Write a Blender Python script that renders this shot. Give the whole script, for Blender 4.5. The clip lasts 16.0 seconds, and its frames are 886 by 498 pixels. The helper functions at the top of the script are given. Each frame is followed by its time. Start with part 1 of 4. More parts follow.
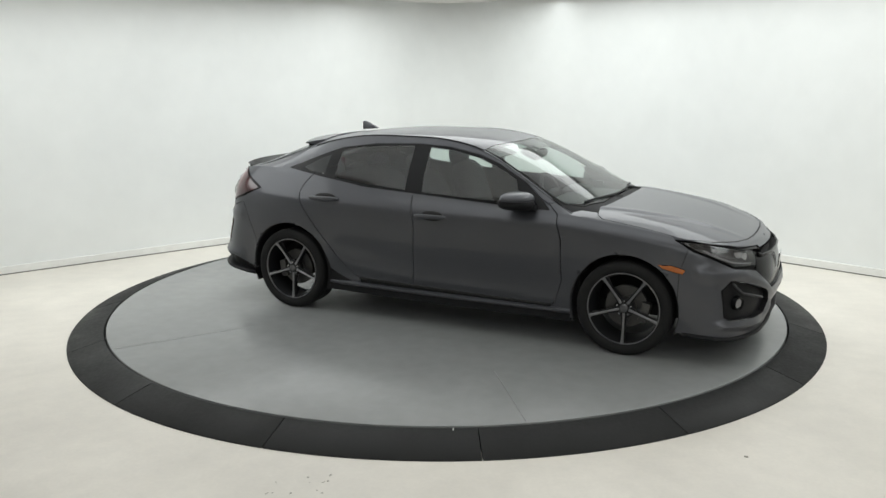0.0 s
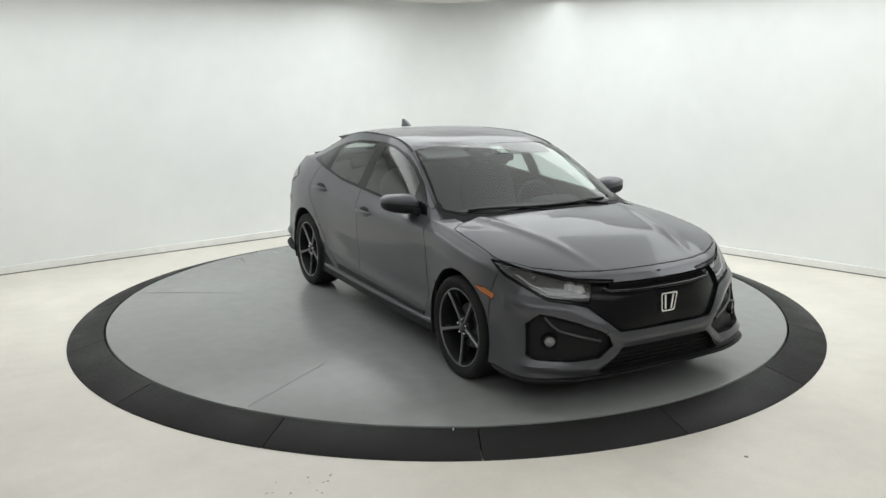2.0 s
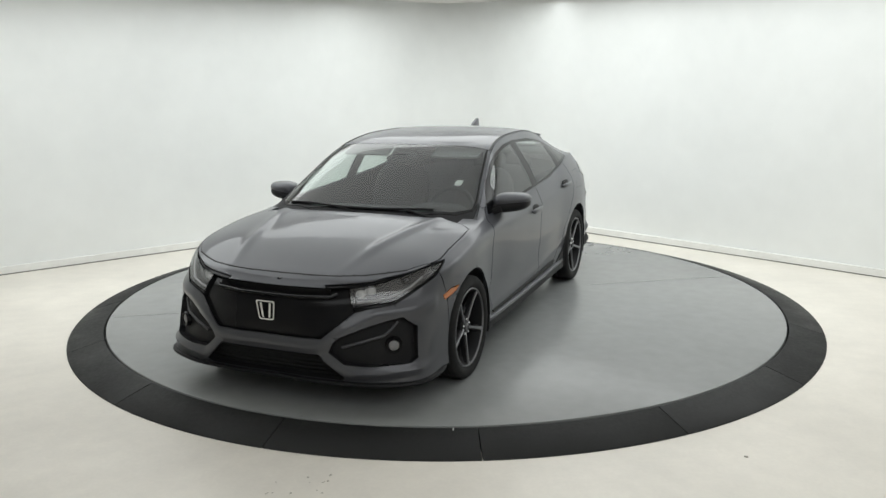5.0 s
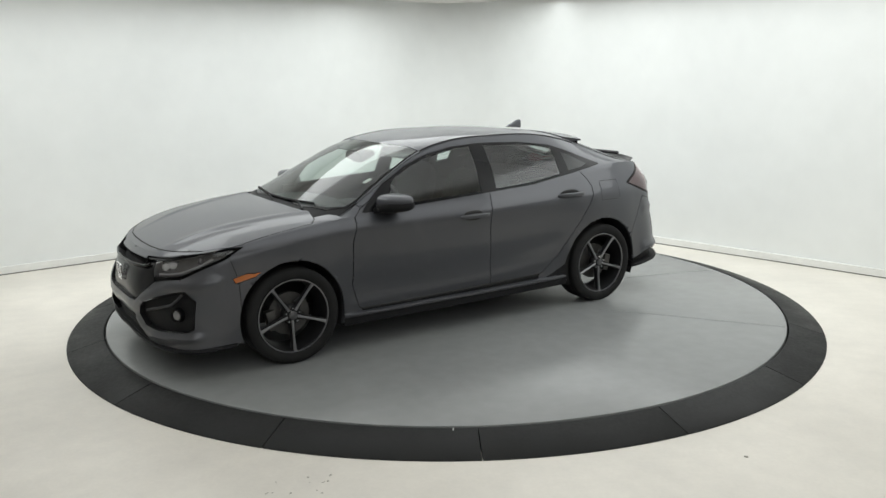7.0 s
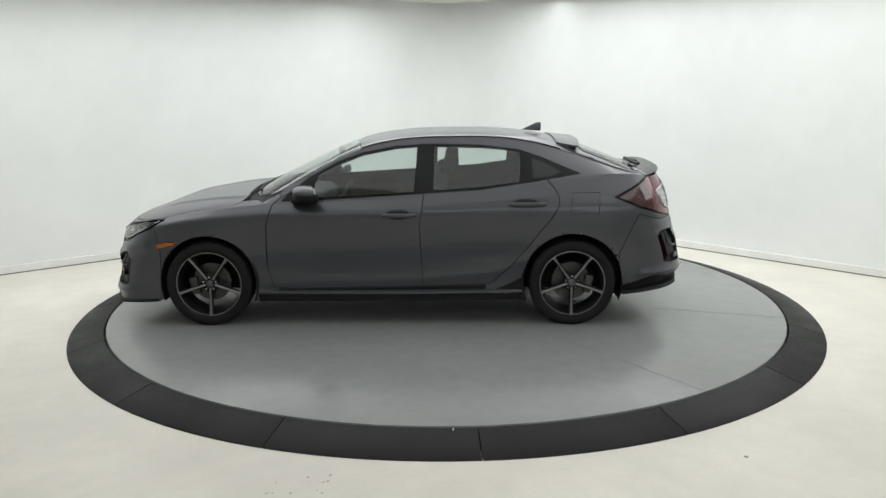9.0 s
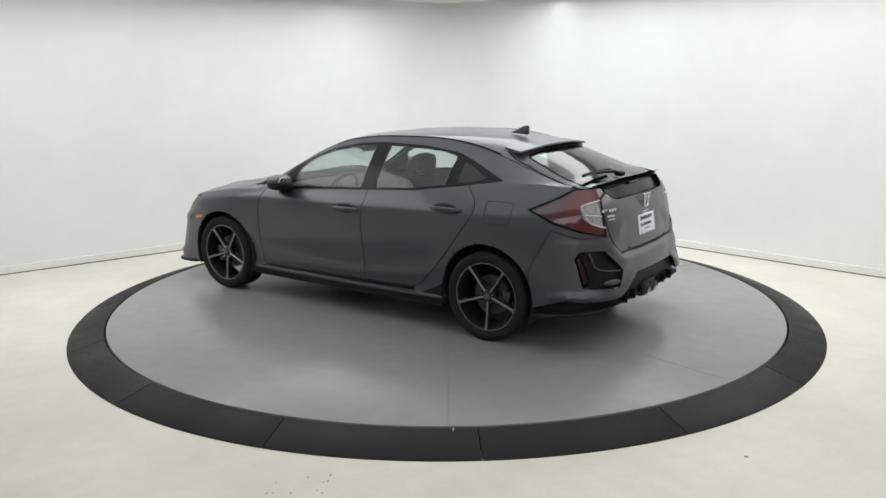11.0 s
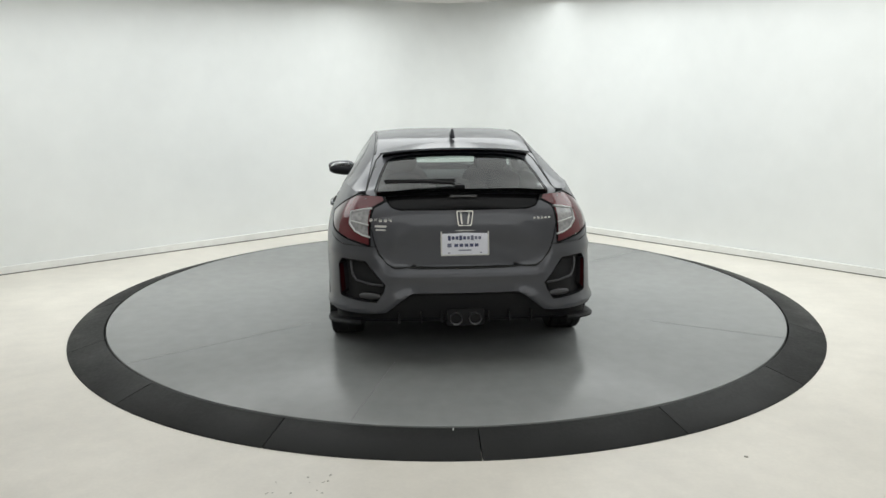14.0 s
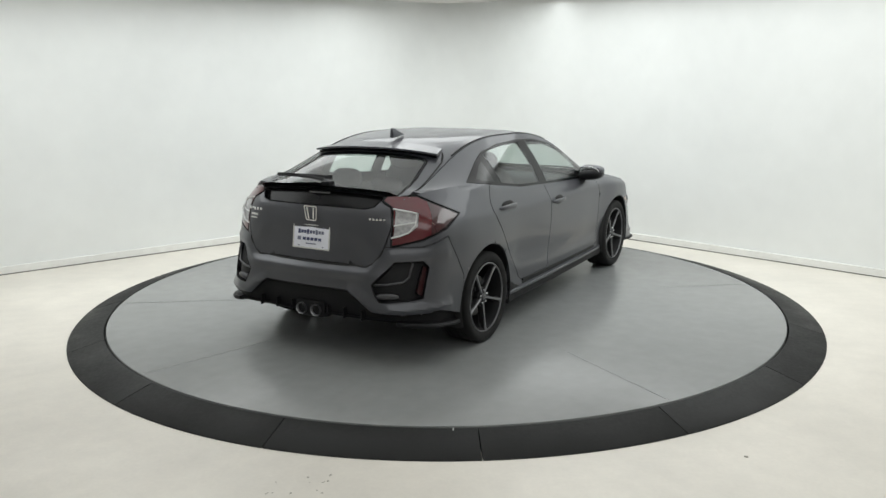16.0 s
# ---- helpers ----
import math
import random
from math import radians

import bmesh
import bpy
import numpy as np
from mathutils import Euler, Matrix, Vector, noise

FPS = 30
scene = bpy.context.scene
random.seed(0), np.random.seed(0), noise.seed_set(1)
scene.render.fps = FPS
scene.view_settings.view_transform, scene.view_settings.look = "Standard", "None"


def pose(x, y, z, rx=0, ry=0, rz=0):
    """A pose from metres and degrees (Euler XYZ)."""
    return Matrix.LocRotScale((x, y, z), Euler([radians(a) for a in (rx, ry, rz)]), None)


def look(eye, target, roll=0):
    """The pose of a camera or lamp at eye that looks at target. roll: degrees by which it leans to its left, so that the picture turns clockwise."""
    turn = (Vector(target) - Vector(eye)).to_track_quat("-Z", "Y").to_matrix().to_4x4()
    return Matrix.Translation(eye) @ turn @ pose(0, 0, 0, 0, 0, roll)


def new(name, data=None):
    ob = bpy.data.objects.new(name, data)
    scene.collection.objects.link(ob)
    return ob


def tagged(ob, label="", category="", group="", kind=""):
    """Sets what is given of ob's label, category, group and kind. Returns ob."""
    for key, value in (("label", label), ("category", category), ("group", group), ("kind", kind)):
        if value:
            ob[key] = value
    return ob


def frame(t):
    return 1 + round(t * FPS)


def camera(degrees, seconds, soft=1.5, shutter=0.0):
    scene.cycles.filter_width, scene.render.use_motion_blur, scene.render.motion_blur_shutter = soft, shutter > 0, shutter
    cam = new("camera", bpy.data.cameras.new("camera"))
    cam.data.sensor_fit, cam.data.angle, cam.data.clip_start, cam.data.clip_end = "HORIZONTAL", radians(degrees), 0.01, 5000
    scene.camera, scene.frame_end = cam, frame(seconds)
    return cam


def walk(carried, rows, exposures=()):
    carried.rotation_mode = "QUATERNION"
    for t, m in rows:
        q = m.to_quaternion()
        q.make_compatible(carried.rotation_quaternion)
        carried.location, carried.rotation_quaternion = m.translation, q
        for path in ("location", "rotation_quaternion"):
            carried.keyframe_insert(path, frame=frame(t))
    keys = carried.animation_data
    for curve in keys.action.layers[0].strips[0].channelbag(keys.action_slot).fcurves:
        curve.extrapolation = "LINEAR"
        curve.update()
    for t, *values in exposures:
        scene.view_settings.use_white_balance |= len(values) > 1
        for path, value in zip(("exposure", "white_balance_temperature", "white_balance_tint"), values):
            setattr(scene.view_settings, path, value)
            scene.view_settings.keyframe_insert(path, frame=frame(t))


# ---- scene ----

SPIN0, SPIN = -26.97, -17.074          # heading of the car at 0 s and its turn a second, degrees
DISC_Z, DISC_R, RAMP_R = 0.074, 2.70, 2.966

# ---- camera: it stands still ----
cam = camera(56.47, 16.0, soft=1.5)
EYE = Vector((0.0, -6.812, 1.908))
yaw, pitch = radians(0.18), radians(-11.93)
AIM = EYE + Vector((-math.sin(yaw) * math.cos(pitch), math.cos(yaw) * math.cos(pitch), math.sin(pitch)))
walk(cam, [(0.0, look(EYE, AIM, -0.38)), (16.0, look(EYE, AIM, -0.38))])

# ---- light: a white booth under a lit ceiling ----
scene.view_settings.exposure = 0.0
world = bpy.data.worlds.new("booth_air")
world.use_nodes = True
world.node_tree.nodes["Background"].inputs[0].default_value = (0.9, 0.95, 1.0, 1)
world.node_tree.nodes["Background"].inputs[1].default_value = 0.05
scene.world = world
CEIL = 2.83


def ceiling_lamp(x, y, sx, sy, watts, colour=(0.957, 1.0, 1.0), turn=0):
    data = bpy.data.lights.new("ceiling_lamp", "AREA")
    data.shape, data.size, data.size_y, data.energy, data.color = "RECTANGLE", sx, sy, watts, colour
    ob = new("ceiling_lamp", data)
    ob.matrix_world = pose(x, y, CEIL - 0.06, 0, 0, turn)
    return ob


ceiling_lamp(0.0, -0.9, 5.0, 4.0, 48)
ceiling_lamp(-2.75, 0.30, 5.6, 2.3, 84, turn=38.5)
ceiling_lamp(2.85, 0.10, 5.6, 2.3, 90, turn=-44.4)
ceiling_lamp(0.1, 2.55, 2.6, 1.8, 33)
# unseen fill by the camera, added to brighten the car's near faces
ceiling_lamp(1.0, -6.2, 6.4, 3.2, 86)


# ---- materials ----
def material(name, colour, rough=0.5, metal=0.0, coat=0.0, grain=None, bump=0.0, bump_scale=80.0, emit=0.0, spec=0.5, random_tint=0.0):
    """A principled surface; grain: (scale, contrast) pairs that vary its colour and roughness."""
    m = bpy.data.materials.new(name)
    m.use_nodes = True
    nt = m.node_tree
    b = nt.nodes["Principled BSDF"]
    b.inputs["Base Color"].default_value = (*colour, 1)
    b.inputs["Roughness"].default_value = rough
    b.inputs["Metallic"].default_value = metal
    b.inputs["Coat Weight"].default_value = coat
    b.inputs["Coat Roughness"].default_value = 0.05
    b.inputs["Specular IOR Level"].default_value = spec
    if emit:
        b.inputs["Emission Color"].default_value = (*colour, 1)
        b.inputs["Emission Strength"].default_value = emit
    co = nt.nodes.new("ShaderNodeTexCoord")
    last = None
    for scale, contrast in grain or ():
        n = nt.nodes.new("ShaderNodeTexNoise")
        n.inputs["Scale"].default_value, n.inputs["Detail"].default_value = scale, 6
        nt.links.new(co.outputs["Object"], n.inputs["Vector"])
        r = nt.nodes.new("ShaderNodeMapRange")
        r.inputs["From Min"].default_value, r.inputs["From Max"].default_value = 0.3, 0.7
        r.inputs["To Min"].default_value, r.inputs["To Max"].default_value = 1 - contrast, 1 + contrast
        nt.links.new(n.outputs["Fac"], r.inputs["Value"])
        if last is None:
            last = r.outputs["Result"]
        else:
            k = nt.nodes.new("ShaderNodeMath")
            k.operation = "MULTIPLY"
            nt.links.new(last, k.inputs[0])
            nt.links.new(r.outputs["Result"], k.inputs[1])
            last = k.outputs[0]
    if random_tint:
        info = nt.nodes.new("ShaderNodeObjectInfo")
        r = nt.nodes.new("ShaderNodeMapRange")
        r.inputs["To Min"].default_value, r.inputs["To Max"].default_value = 1 - random_tint, 1 + random_tint
        nt.links.new(info.outputs["Random"], r.inputs["Value"])
        k = nt.nodes.new("ShaderNodeMath")
        k.operation = "MULTIPLY"
        k.inputs[0].default_value = 1.0
        if last is not None:
            nt.links.new(last, k.inputs[0])
        nt.links.new(r.outputs["Result"], k.inputs[1])
        last = k.outputs[0]
    if last is not None:
        mix = nt.nodes.new("ShaderNodeMix")
        mix.data_type, mix.blend_type = "RGBA", "MULTIPLY"
        mix.inputs[0].default_value = 1.0
        mix.inputs[6].default_value = (*colour, 1)
        nt.links.new(last, mix.inputs[7])
        nt.links.new(mix.outputs[2], b.inputs["Base Color"])
        rr = nt.nodes.new("ShaderNodeMath")
        rr.operation = "MULTIPLY"
        rr.inputs[1].default_value = rough
        nt.links.new(last, rr.inputs[0])
        nt.links.new(rr.outputs[0], b.inputs["Roughness"])
    if bump:
        n = nt.nodes.new("ShaderNodeTexNoise")
        n.inputs["Scale"].default_value, n.inputs["Detail"].default_value = bump_scale, 4
        nt.links.new(co.outputs["Object"], n.inputs["Vector"])
        bp = nt.nodes.new("ShaderNodeBump")
        bp.inputs["Strength"].default_value, bp.inputs["Distance"].default_value = bump, 0.004
        nt.links.new(n.outputs["Fac"], bp.inputs["Height"])
        nt.links.new(bp.outputs["Normal"], b.inputs["Normal"])
    return m


def glass(name, tint, gloss=1.0, rough=0.0):
    m = bpy.data.materials.new(name)
    m.use_nodes = True
    nt = m.node_tree
    out = nt.nodes["Material Output"]
    nt.nodes.remove(nt.nodes["Principled BSDF"])
    tr, gl = nt.nodes.new("ShaderNodeBsdfTransparent"), nt.nodes.new("ShaderNodeBsdfGlossy")
    tr.inputs["Color"].default_value = (*tint, 1)
    gl.inputs["Roughness"].default_value = rough
    gl.inputs["Color"].default_value = (gloss, gloss, gloss, 1)
    lw, mx = nt.nodes.new("ShaderNodeLayerWeight"), nt.nodes.new("ShaderNodeMixShader")
    lw.inputs["Blend"].default_value = 0.5
    pw, ml = nt.nodes.new("ShaderNodeMath"), nt.nodes.new("ShaderNodeMath")
    pw.operation, ml.operation = "POWER", "MULTIPLY_ADD"
    pw.inputs[1].default_value = 4.0
    ml.inputs[1].default_value, ml.inputs[2].default_value = 0.70, 0.06
    nt.links.new(lw.outputs["Facing"], pw.inputs[0])
    nt.links.new(pw.outputs[0], ml.inputs[0])
    nt.links.new(ml.outputs[0], mx.inputs[0])
    nt.links.new(tr.outputs[0], mx.inputs[1])
    nt.links.new(gl.outputs[0], mx.inputs[2])
    nt.links.new(mx.outputs[0], out.inputs["Surface"])
    return m


WALL = material("white_wall_paint", (0.80, 0.815, 0.80), 0.75, grain=((0.35, 0.02), (1.6, 0.02), (5.0, 0.012)), bump=0.05, bump_scale=30)
# colour of the unseen wall, set pale to throw light on the car
BOUNCEWALL = material("pale_bounce_wall", (0.74, 0.74, 0.73), 0.8, grain=((0.5, 0.05),))
TAILCLEAR = material("smoked_clear_lens", (0.34, 0.34, 0.345), 0.2, coat=0.5, grain=((40.0, 0.25),))
CEILING = material("white_ceiling_paint", (0.80, 0.77, 0.76), 0.8, grain=((0.5, 0.02),))
TRIM = material("white_trim_plastic", (0.80, 0.80, 0.77), 0.5, grain=((1.5, 0.04), (9.0, 0.04)), bump=0.15, bump_scale=12)
CAULK = material("grey_floor_caulk", (0.17, 0.165, 0.15), 0.8, grain=((3.0, 0.25),))
CONCRETE = material("pale_polished_concrete", (0.71, 0.675, 0.610), 0.40, grain=((0.7, 0.07), (2.2, 0.05), (9.0, 0.03), (45.0, 0.02)), bump=0.08, bump_scale=10)
DISC = material("grey_floor_enamel", (0.235, 0.242, 0.240), 0.24, grain=((1.1, 0.05), (9.0, 0.04)), bump=0.02, bump_scale=9)
RUBBER = material("black_ramp_rubber", (0.0135, 0.0138, 0.0135), 0.6, grain=((2.5, 0.16), (40.0, 0.10)), bump=0.15, bump_scale=60, random_tint=0.16, spec=0.22)
SEAM = material("dark_seam", (0.008, 0.008, 0.008), 0.8)
PAINT = material("grey_metallic_paint", (0.072, 0.074, 0.084), 0.42, metal=0.50, coat=0.48, grain=((900.0, 0.06), (3.0, 0.02)))
GLOSSBLACK = material("gloss_black_plastic", (0.007, 0.007, 0.008), 0.20, spec=0.20)
BLACK = material("matt_black_plastic", (0.013, 0.013, 0.014), 0.5, grain=((60.0, 0.1),), bump=0.1, bump_scale=300, spec=0.16)
# underbody black, also used as painted shade in gaps and hollows
DARK = material("dark_underbody_and_gap_shade", (0.017, 0.017, 0.017), 0.85)
GREYTRIM = material("satin_grey_trim", (0.075, 0.075, 0.08), 0.38, metal=0.5)
CHROME = material("chrome", (0.78, 0.79, 0.80), 0.08, metal=1.0)
TYRE = material("tyre_rubber", (0.016, 0.016, 0.016), 0.75, grain=((14.0, 0.15),), bump=0.12, bump_scale=120, spec=0.2)
ALLOY = material("machined_alloy", (0.27, 0.27, 0.28), 0.36, metal=0.9, grain=((50.0, 0.05),))
ALLOYDARK = material("dark_painted_alloy", (0.013, 0.013, 0.014), 0.5, spec=0.22)
STRUT = material("grey_painted_alloy", (0.055, 0.055, 0.058), 0.45, spec=0.3)
STEEL = material("brake_steel", (0.10, 0.098, 0.095), 0.45, metal=0.8, grain=((30.0, 0.1),))
CABIN = material("black_cabin_fabric", (0.022, 0.022, 0.024), 0.8, grain=((120.0, 0.15),))
HEADLINER = material("grey_headliner_cloth", (0.20, 0.20, 0.20), 0.9, grain=((150.0, 0.08),))
RED = material("red_lamp_lens", (0.105, 0.014, 0.019), 0.14, coat=0.6)
WHITELENS = material("clear_white_lens", (0.62, 0.63, 0.63), 0.15, coat=0.5, grain=((60.0, 0.1),))
# reflector red darkened by the pod's shade, kept in the base colour
SHADEDRED = material("dark_red_reflector", (0.042, 0.005, 0.007), 0.25)
SMOKED = material("smoked_red_lens", (0.050, 0.016, 0.019), 0.12, coat=0.9)
ORANGE = material("amber_lens", (0.42, 0.12, 0.018), 0.25, coat=0.5)
LAMPBACK = material("grey_lamp_reflector", (0.125, 0.125, 0.13), 0.20, metal=0.6)
PLATE = material("white_plate_card", (0.78, 0.79, 0.86), 0.35, grain=((60.0, 0.02),))
INK = material("blue_black_ink", (0.06, 0.07, 0.15), 0.5)
INKGREY = material("grey_ink", (0.16, 0.17, 0.24), 0.5)
GUIDE = material("dim_light_guide", (0.30, 0.30, 0.31), 0.2, coat=0.4)
JOINT = material("disc_joint_filler", (0.215, 0.22, 0.22), 0.35)
CRUMB = material("brown_grit", (0.36, 0.34, 0.29), 0.8)
PALE = material("pale_card", (0.6, 0.6, 0.58), 0.6)
DARKGLASS = material("dark_quarter_glass", (0.022, 0.024, 0.024), 0.18, spec=0.35)
GLASS = glass("green_tinted_glass", (0.74, 0.81, 0.78))
PRIVACY = glass("side_window_glass", (0.76, 0.82, 0.80))
CLEAR = glass("clear_lamp_cover", (0.90, 0.90, 0.91))


# ---- mesh helpers ----
def mesh_object(name, bm, mat, parent=None, smooth=40):
    bmesh.ops.recalc_face_normals(bm, faces=bm.faces[:]) if smooth != "keep" else None
    me = bpy.data.meshes.new(name)
    for f in bm.faces:
        f.smooth = True
    lim = radians(40)
    for e in bm.edges:
        if len(e.link_faces) == 2 and e.calc_face_angle(0) > lim:
            e.smooth = False
    bm.to_mesh(me)
    bm.free()
    me.materials.append(mat)
    ob = new(name, me)
    if parent is not None:
        ob.parent = parent
    return ob


def part(name, bm, mat, parent, label=""):
    """One mesh object under a thing or under a part."""
    ob = mesh_object(name, bm, mat, parent)
    return tagged(ob, label) if label else ob


def box(sx, sy, sz, at=(0, 0, 0), bevel=0.0, m=None, seg=2):
    bm = bmesh.new()
    bmesh.ops.create_cube(bm, size=1)
    bmesh.ops.scale(bm, vec=(sx, sy, sz), verts=bm.verts)
    if bevel:
        bmesh.ops.bevel(bm, geom=bm.edges[:] + bm.verts[:], offset=bevel, segments=seg, profile=0.6, affect="EDGES")
    bmesh.ops.transform(bm, matrix=m or Matrix.Translation(at), verts=bm.verts)
    return bm


def join(*bms):
    a = bms[0]
    for b in bms[1:]:
        me = bpy.data.meshes.new("tmp")
        b.to_mesh(me)
        b.free()
        a.from_mesh(me)
        bpy.data.meshes.remove(me)
    return a


def lathe(profile, seg=64, axis="y", close=False):
    """Turn (radius, along) points round an axis."""
    bm = bmesh.new()
    rings = []
    for k in range(seg):
        a = 2 * math.pi * k / seg
        ring = []
        for r, h in profile:
            c, s = r * math.cos(a), r * math.sin(a)
            ring.append(bm.verts.new((c, h, s) if axis == "y" else (c, s, h) if axis == "z" else (h, c, s)))
        rings.append(ring)
    n = len(profile)
    for k in range(seg):
        p, q = rings[k], rings[(k + 1) % seg]
        for i in range(n if close else n - 1):
            bm.faces.new((p[i], p[(i + 1) % n], q[(i + 1) % n], q[i]))
    bmesh.ops.remove_doubles(bm, verts=bm.verts, dist=1e-5)
    return bm


def prism(poly, depth, frame_axes, origin, bevel=0.0):
    """A plate: a polygon in the plane of two axes, with thickness along the third."""
    a, b, n = frame_axes
    bm = bmesh.new()
    o = Vector(origin)
    lo = [bm.verts.new(o + a * u + b * v) for u, v in poly]
    hi = [bm.verts.new(o + a * u + b * v + n * depth) for u, v in poly]
    bm.faces.new(lo)
    bm.faces.new(hi)
    k = len(poly)
    for i in range(k):
        bm.faces.new((lo[i], lo[(i + 1) % k], hi[(i + 1) % k], hi[i]))
    if bevel:
        bmesh.ops.bevel(bm, geom=bm.edges[:], offset=bevel, segments=2, profile=0.6, affect="EDGES")
    return bm


def tube(points, radius, seg=8):
    bm = bmesh.new()
    pts = [Vector(p) for p in points]
    rings = []
    for i, p in enumerate(pts):
        d = (pts[min(i + 1, len(pts) - 1)] - pts[max(i - 1, 0)]).normalized()
        u = d.cross(Vector((0, 0, 1)))
        u = u.normalized() if u.length > 1e-3 else Vector((1, 0, 0))
        v = d.cross(u)
        rings.append([bm.verts.new(p + (u * math.cos(a) + v * math.sin(a)) * radius) for a in (2 * math.pi * k / seg for k in range(seg))])
    for p, q in zip(rings, rings[1:]):
        for k in range(seg):
            bm.faces.new((p[k], p[(k + 1) % seg], q[(k + 1) % seg], q[k]))
    bm.faces.new(rings[0])
    bm.faces.new(rings[-1])
    return bm


X, Y, Z = Vector((1, 0, 0)), Vector((0, 1, 0)), Vector((0, 0, 1))


def spline(ts, values, t):
    """Smooth curve through values at ts (rows), read at t."""
    ts, values = np.asarray(ts, float), np.asarray(values, float)
    d = np.diff(values, axis=0) / np.diff(ts)[:, None]
    h = np.diff(ts)[:, None]
    m = np.empty_like(values)
    m[1:-1] = (d[:-1] * h[1:] + d[1:] * h[:-1]) / (h[:-1] + h[1:])
    m[0], m[-1] = d[0], d[-1]
    i = np.clip(np.searchsorted(ts, t, side="right") - 1, 0, len(ts) - 2)
    w = ((t - ts[i]) / (ts[i + 1] - ts[i]))[:, None]
    hh = (ts[i + 1] - ts[i])[:, None]
    return ((2 * w**3 - 3 * w**2 + 1) * values[i] + (w**3 - 2 * w**2 + w) * hh * m[i]
            + (3 * w**2 - 2 * w**3) * values[i + 1] + (w**3 - w**2) * hh * m[i + 1])


def curve(xs, ys, x):
    """The same for one value as a function of x, in any order of xs."""
    o = np.argsort(xs)
    return spline(np.asarray(xs)[o], np.asarray(ys, float)[o, None], np.atleast_1d(np.asarray(x, float)))[:, 0]


# ---- the booth ----
def wall_line():
    """Plan of the booth's walls: two long walls that meet in a rounded corner, closed behind the camera."""
    c, a, b = Vector((0.13, 4.72)), Vector((-0.782, -0.623)), Vector((0.715, -0.699))
    r = 0.7
    pts = [c + a * 9.6]
    half = math.acos(a.dot(b)) / 2
    cut = r / math.tan(half)
    centre = c + (a + b).normalized() * (r / math.sin(half))
    s, e = c + a * cut - centre, c + b * cut - centre
    a0, a1 = math.atan2(s.y, s.x), math.atan2(e.y, e.x)
    if a1 - a0 > math.pi:
        a1 -= 2 * math.pi
    if a0 - a1 > math.pi:
        a1 += 2 * math.pi
    for k in range(25):
        w = a0 + (a1 - a0) * k / 24
        pts.append(centre + Vector((math.cos(w), math.sin(w))) * r)
    pts.append(c + b * 10.6)
    return pts


def sheet(pts, z0, z1, thick, name, mat, kind="structure", label=""):
    """A standing band along a plan line, with thickness to its outer side."""
    bm = bmesh.new()
    n = len(pts)
    rows = []
    for i in range(n):
        d = (pts[min(i + 1, n - 1)] - pts[max(i - 1, 0)]).normalized()
        o = Vector((-d.y, d.x)) * thick
        p, q = pts[i], pts[i] + o
        rows.append([bm.verts.new((p.x, p.y, z0)), bm.verts.new((p.x, p.y, z1)), bm.verts.new((q.x, q.y, z1)), bm.verts.new((q.x, q.y, z0))])
    for p, q in zip(rows, rows[1:]):
        for k in range(4):
            bm.faces.new((p[k], q[k], q[(k + 1) % 4], p[(k + 1) % 4]))
    bm.faces.new(rows[0])
    bm.faces.new(rows[-1])
    return tagged(mesh_object(name, bm, mat), label, "", "", kind)


line = wall_line()
sheet(line, 0, CEIL, 0.15, "wall_back", WALL, label="white painted booth wall with a rounded corner")
p, q = line[0], line[-1]
# added wall behind the camera, never in view; it bounces light forward
sheet([q, Vector((q.x, -10.5)), Vector((p.x, -10.5)), p], 0, CEIL, 0.15, "wall_front", BOUNCEWALL, label="unseen pale wall added to close the booth and bounce light")
sheet(line, 0.010, 0.078, -0.030, "baseboard", TRIM, label="white skirting along the foot of the wall")
sheet(line, 0.0, 0.010, -0.034, "trim_caulk", CAULK, label="dirty grey caulk line under the skirting")

bm = bmesh.new()
bmesh.ops.create_grid(bm, x_segments=4, y_segments=4, size=13)
bmesh.ops.translate(bm, vec=(0, -2, 0), verts=bm.verts)
tagged(mesh_object("floor", bm, CONCRETE), "pale polished concrete floor with faint stains", "", "", "structure")
bm = box(26, 26, 0.1, (0, -2, CEIL + 0.05))
tagged(mesh_object("ceiling", bm, CEILING), "white painted booth ceiling", "", "", "structure")

# the turntable: a disc that turns, and a ring of ramp pieces that stays
disc = new("turntable_disc")
tagged(disc, "grey enamelled turntable disc carrying the car", "turntable")
part("plate", lathe([(0, 0.0), (DISC_R - 0.012, 0.0), (DISC_R - 0.004, -0.003), (DISC_R, -0.012), (DISC_R, -0.055), (0, -0.055)], 160, "z"), DISC, disc)
for ang, r0 in ((164.8, 1.72), (125.0, 1.30), (238.5, 1.70), (306.2, 1.90)):
    r1 = DISC_R - 0.015
    part("plate_seam", box(r1 - r0, .0025, .0012, m=pose((r0 + r1) / 2 * math.cos(radians(ang)), (r0 + r1) / 2 * math.sin(radians(ang)), .0008, 0, 0, ang)), JOINT, disc, "thin dark joint line")
disc.location.z = DISC_Z

ring = new("turntable_ramp_ring")
tagged(ring, "black rubber ramp ring of sixteen pieces round the turntable", "ramp")


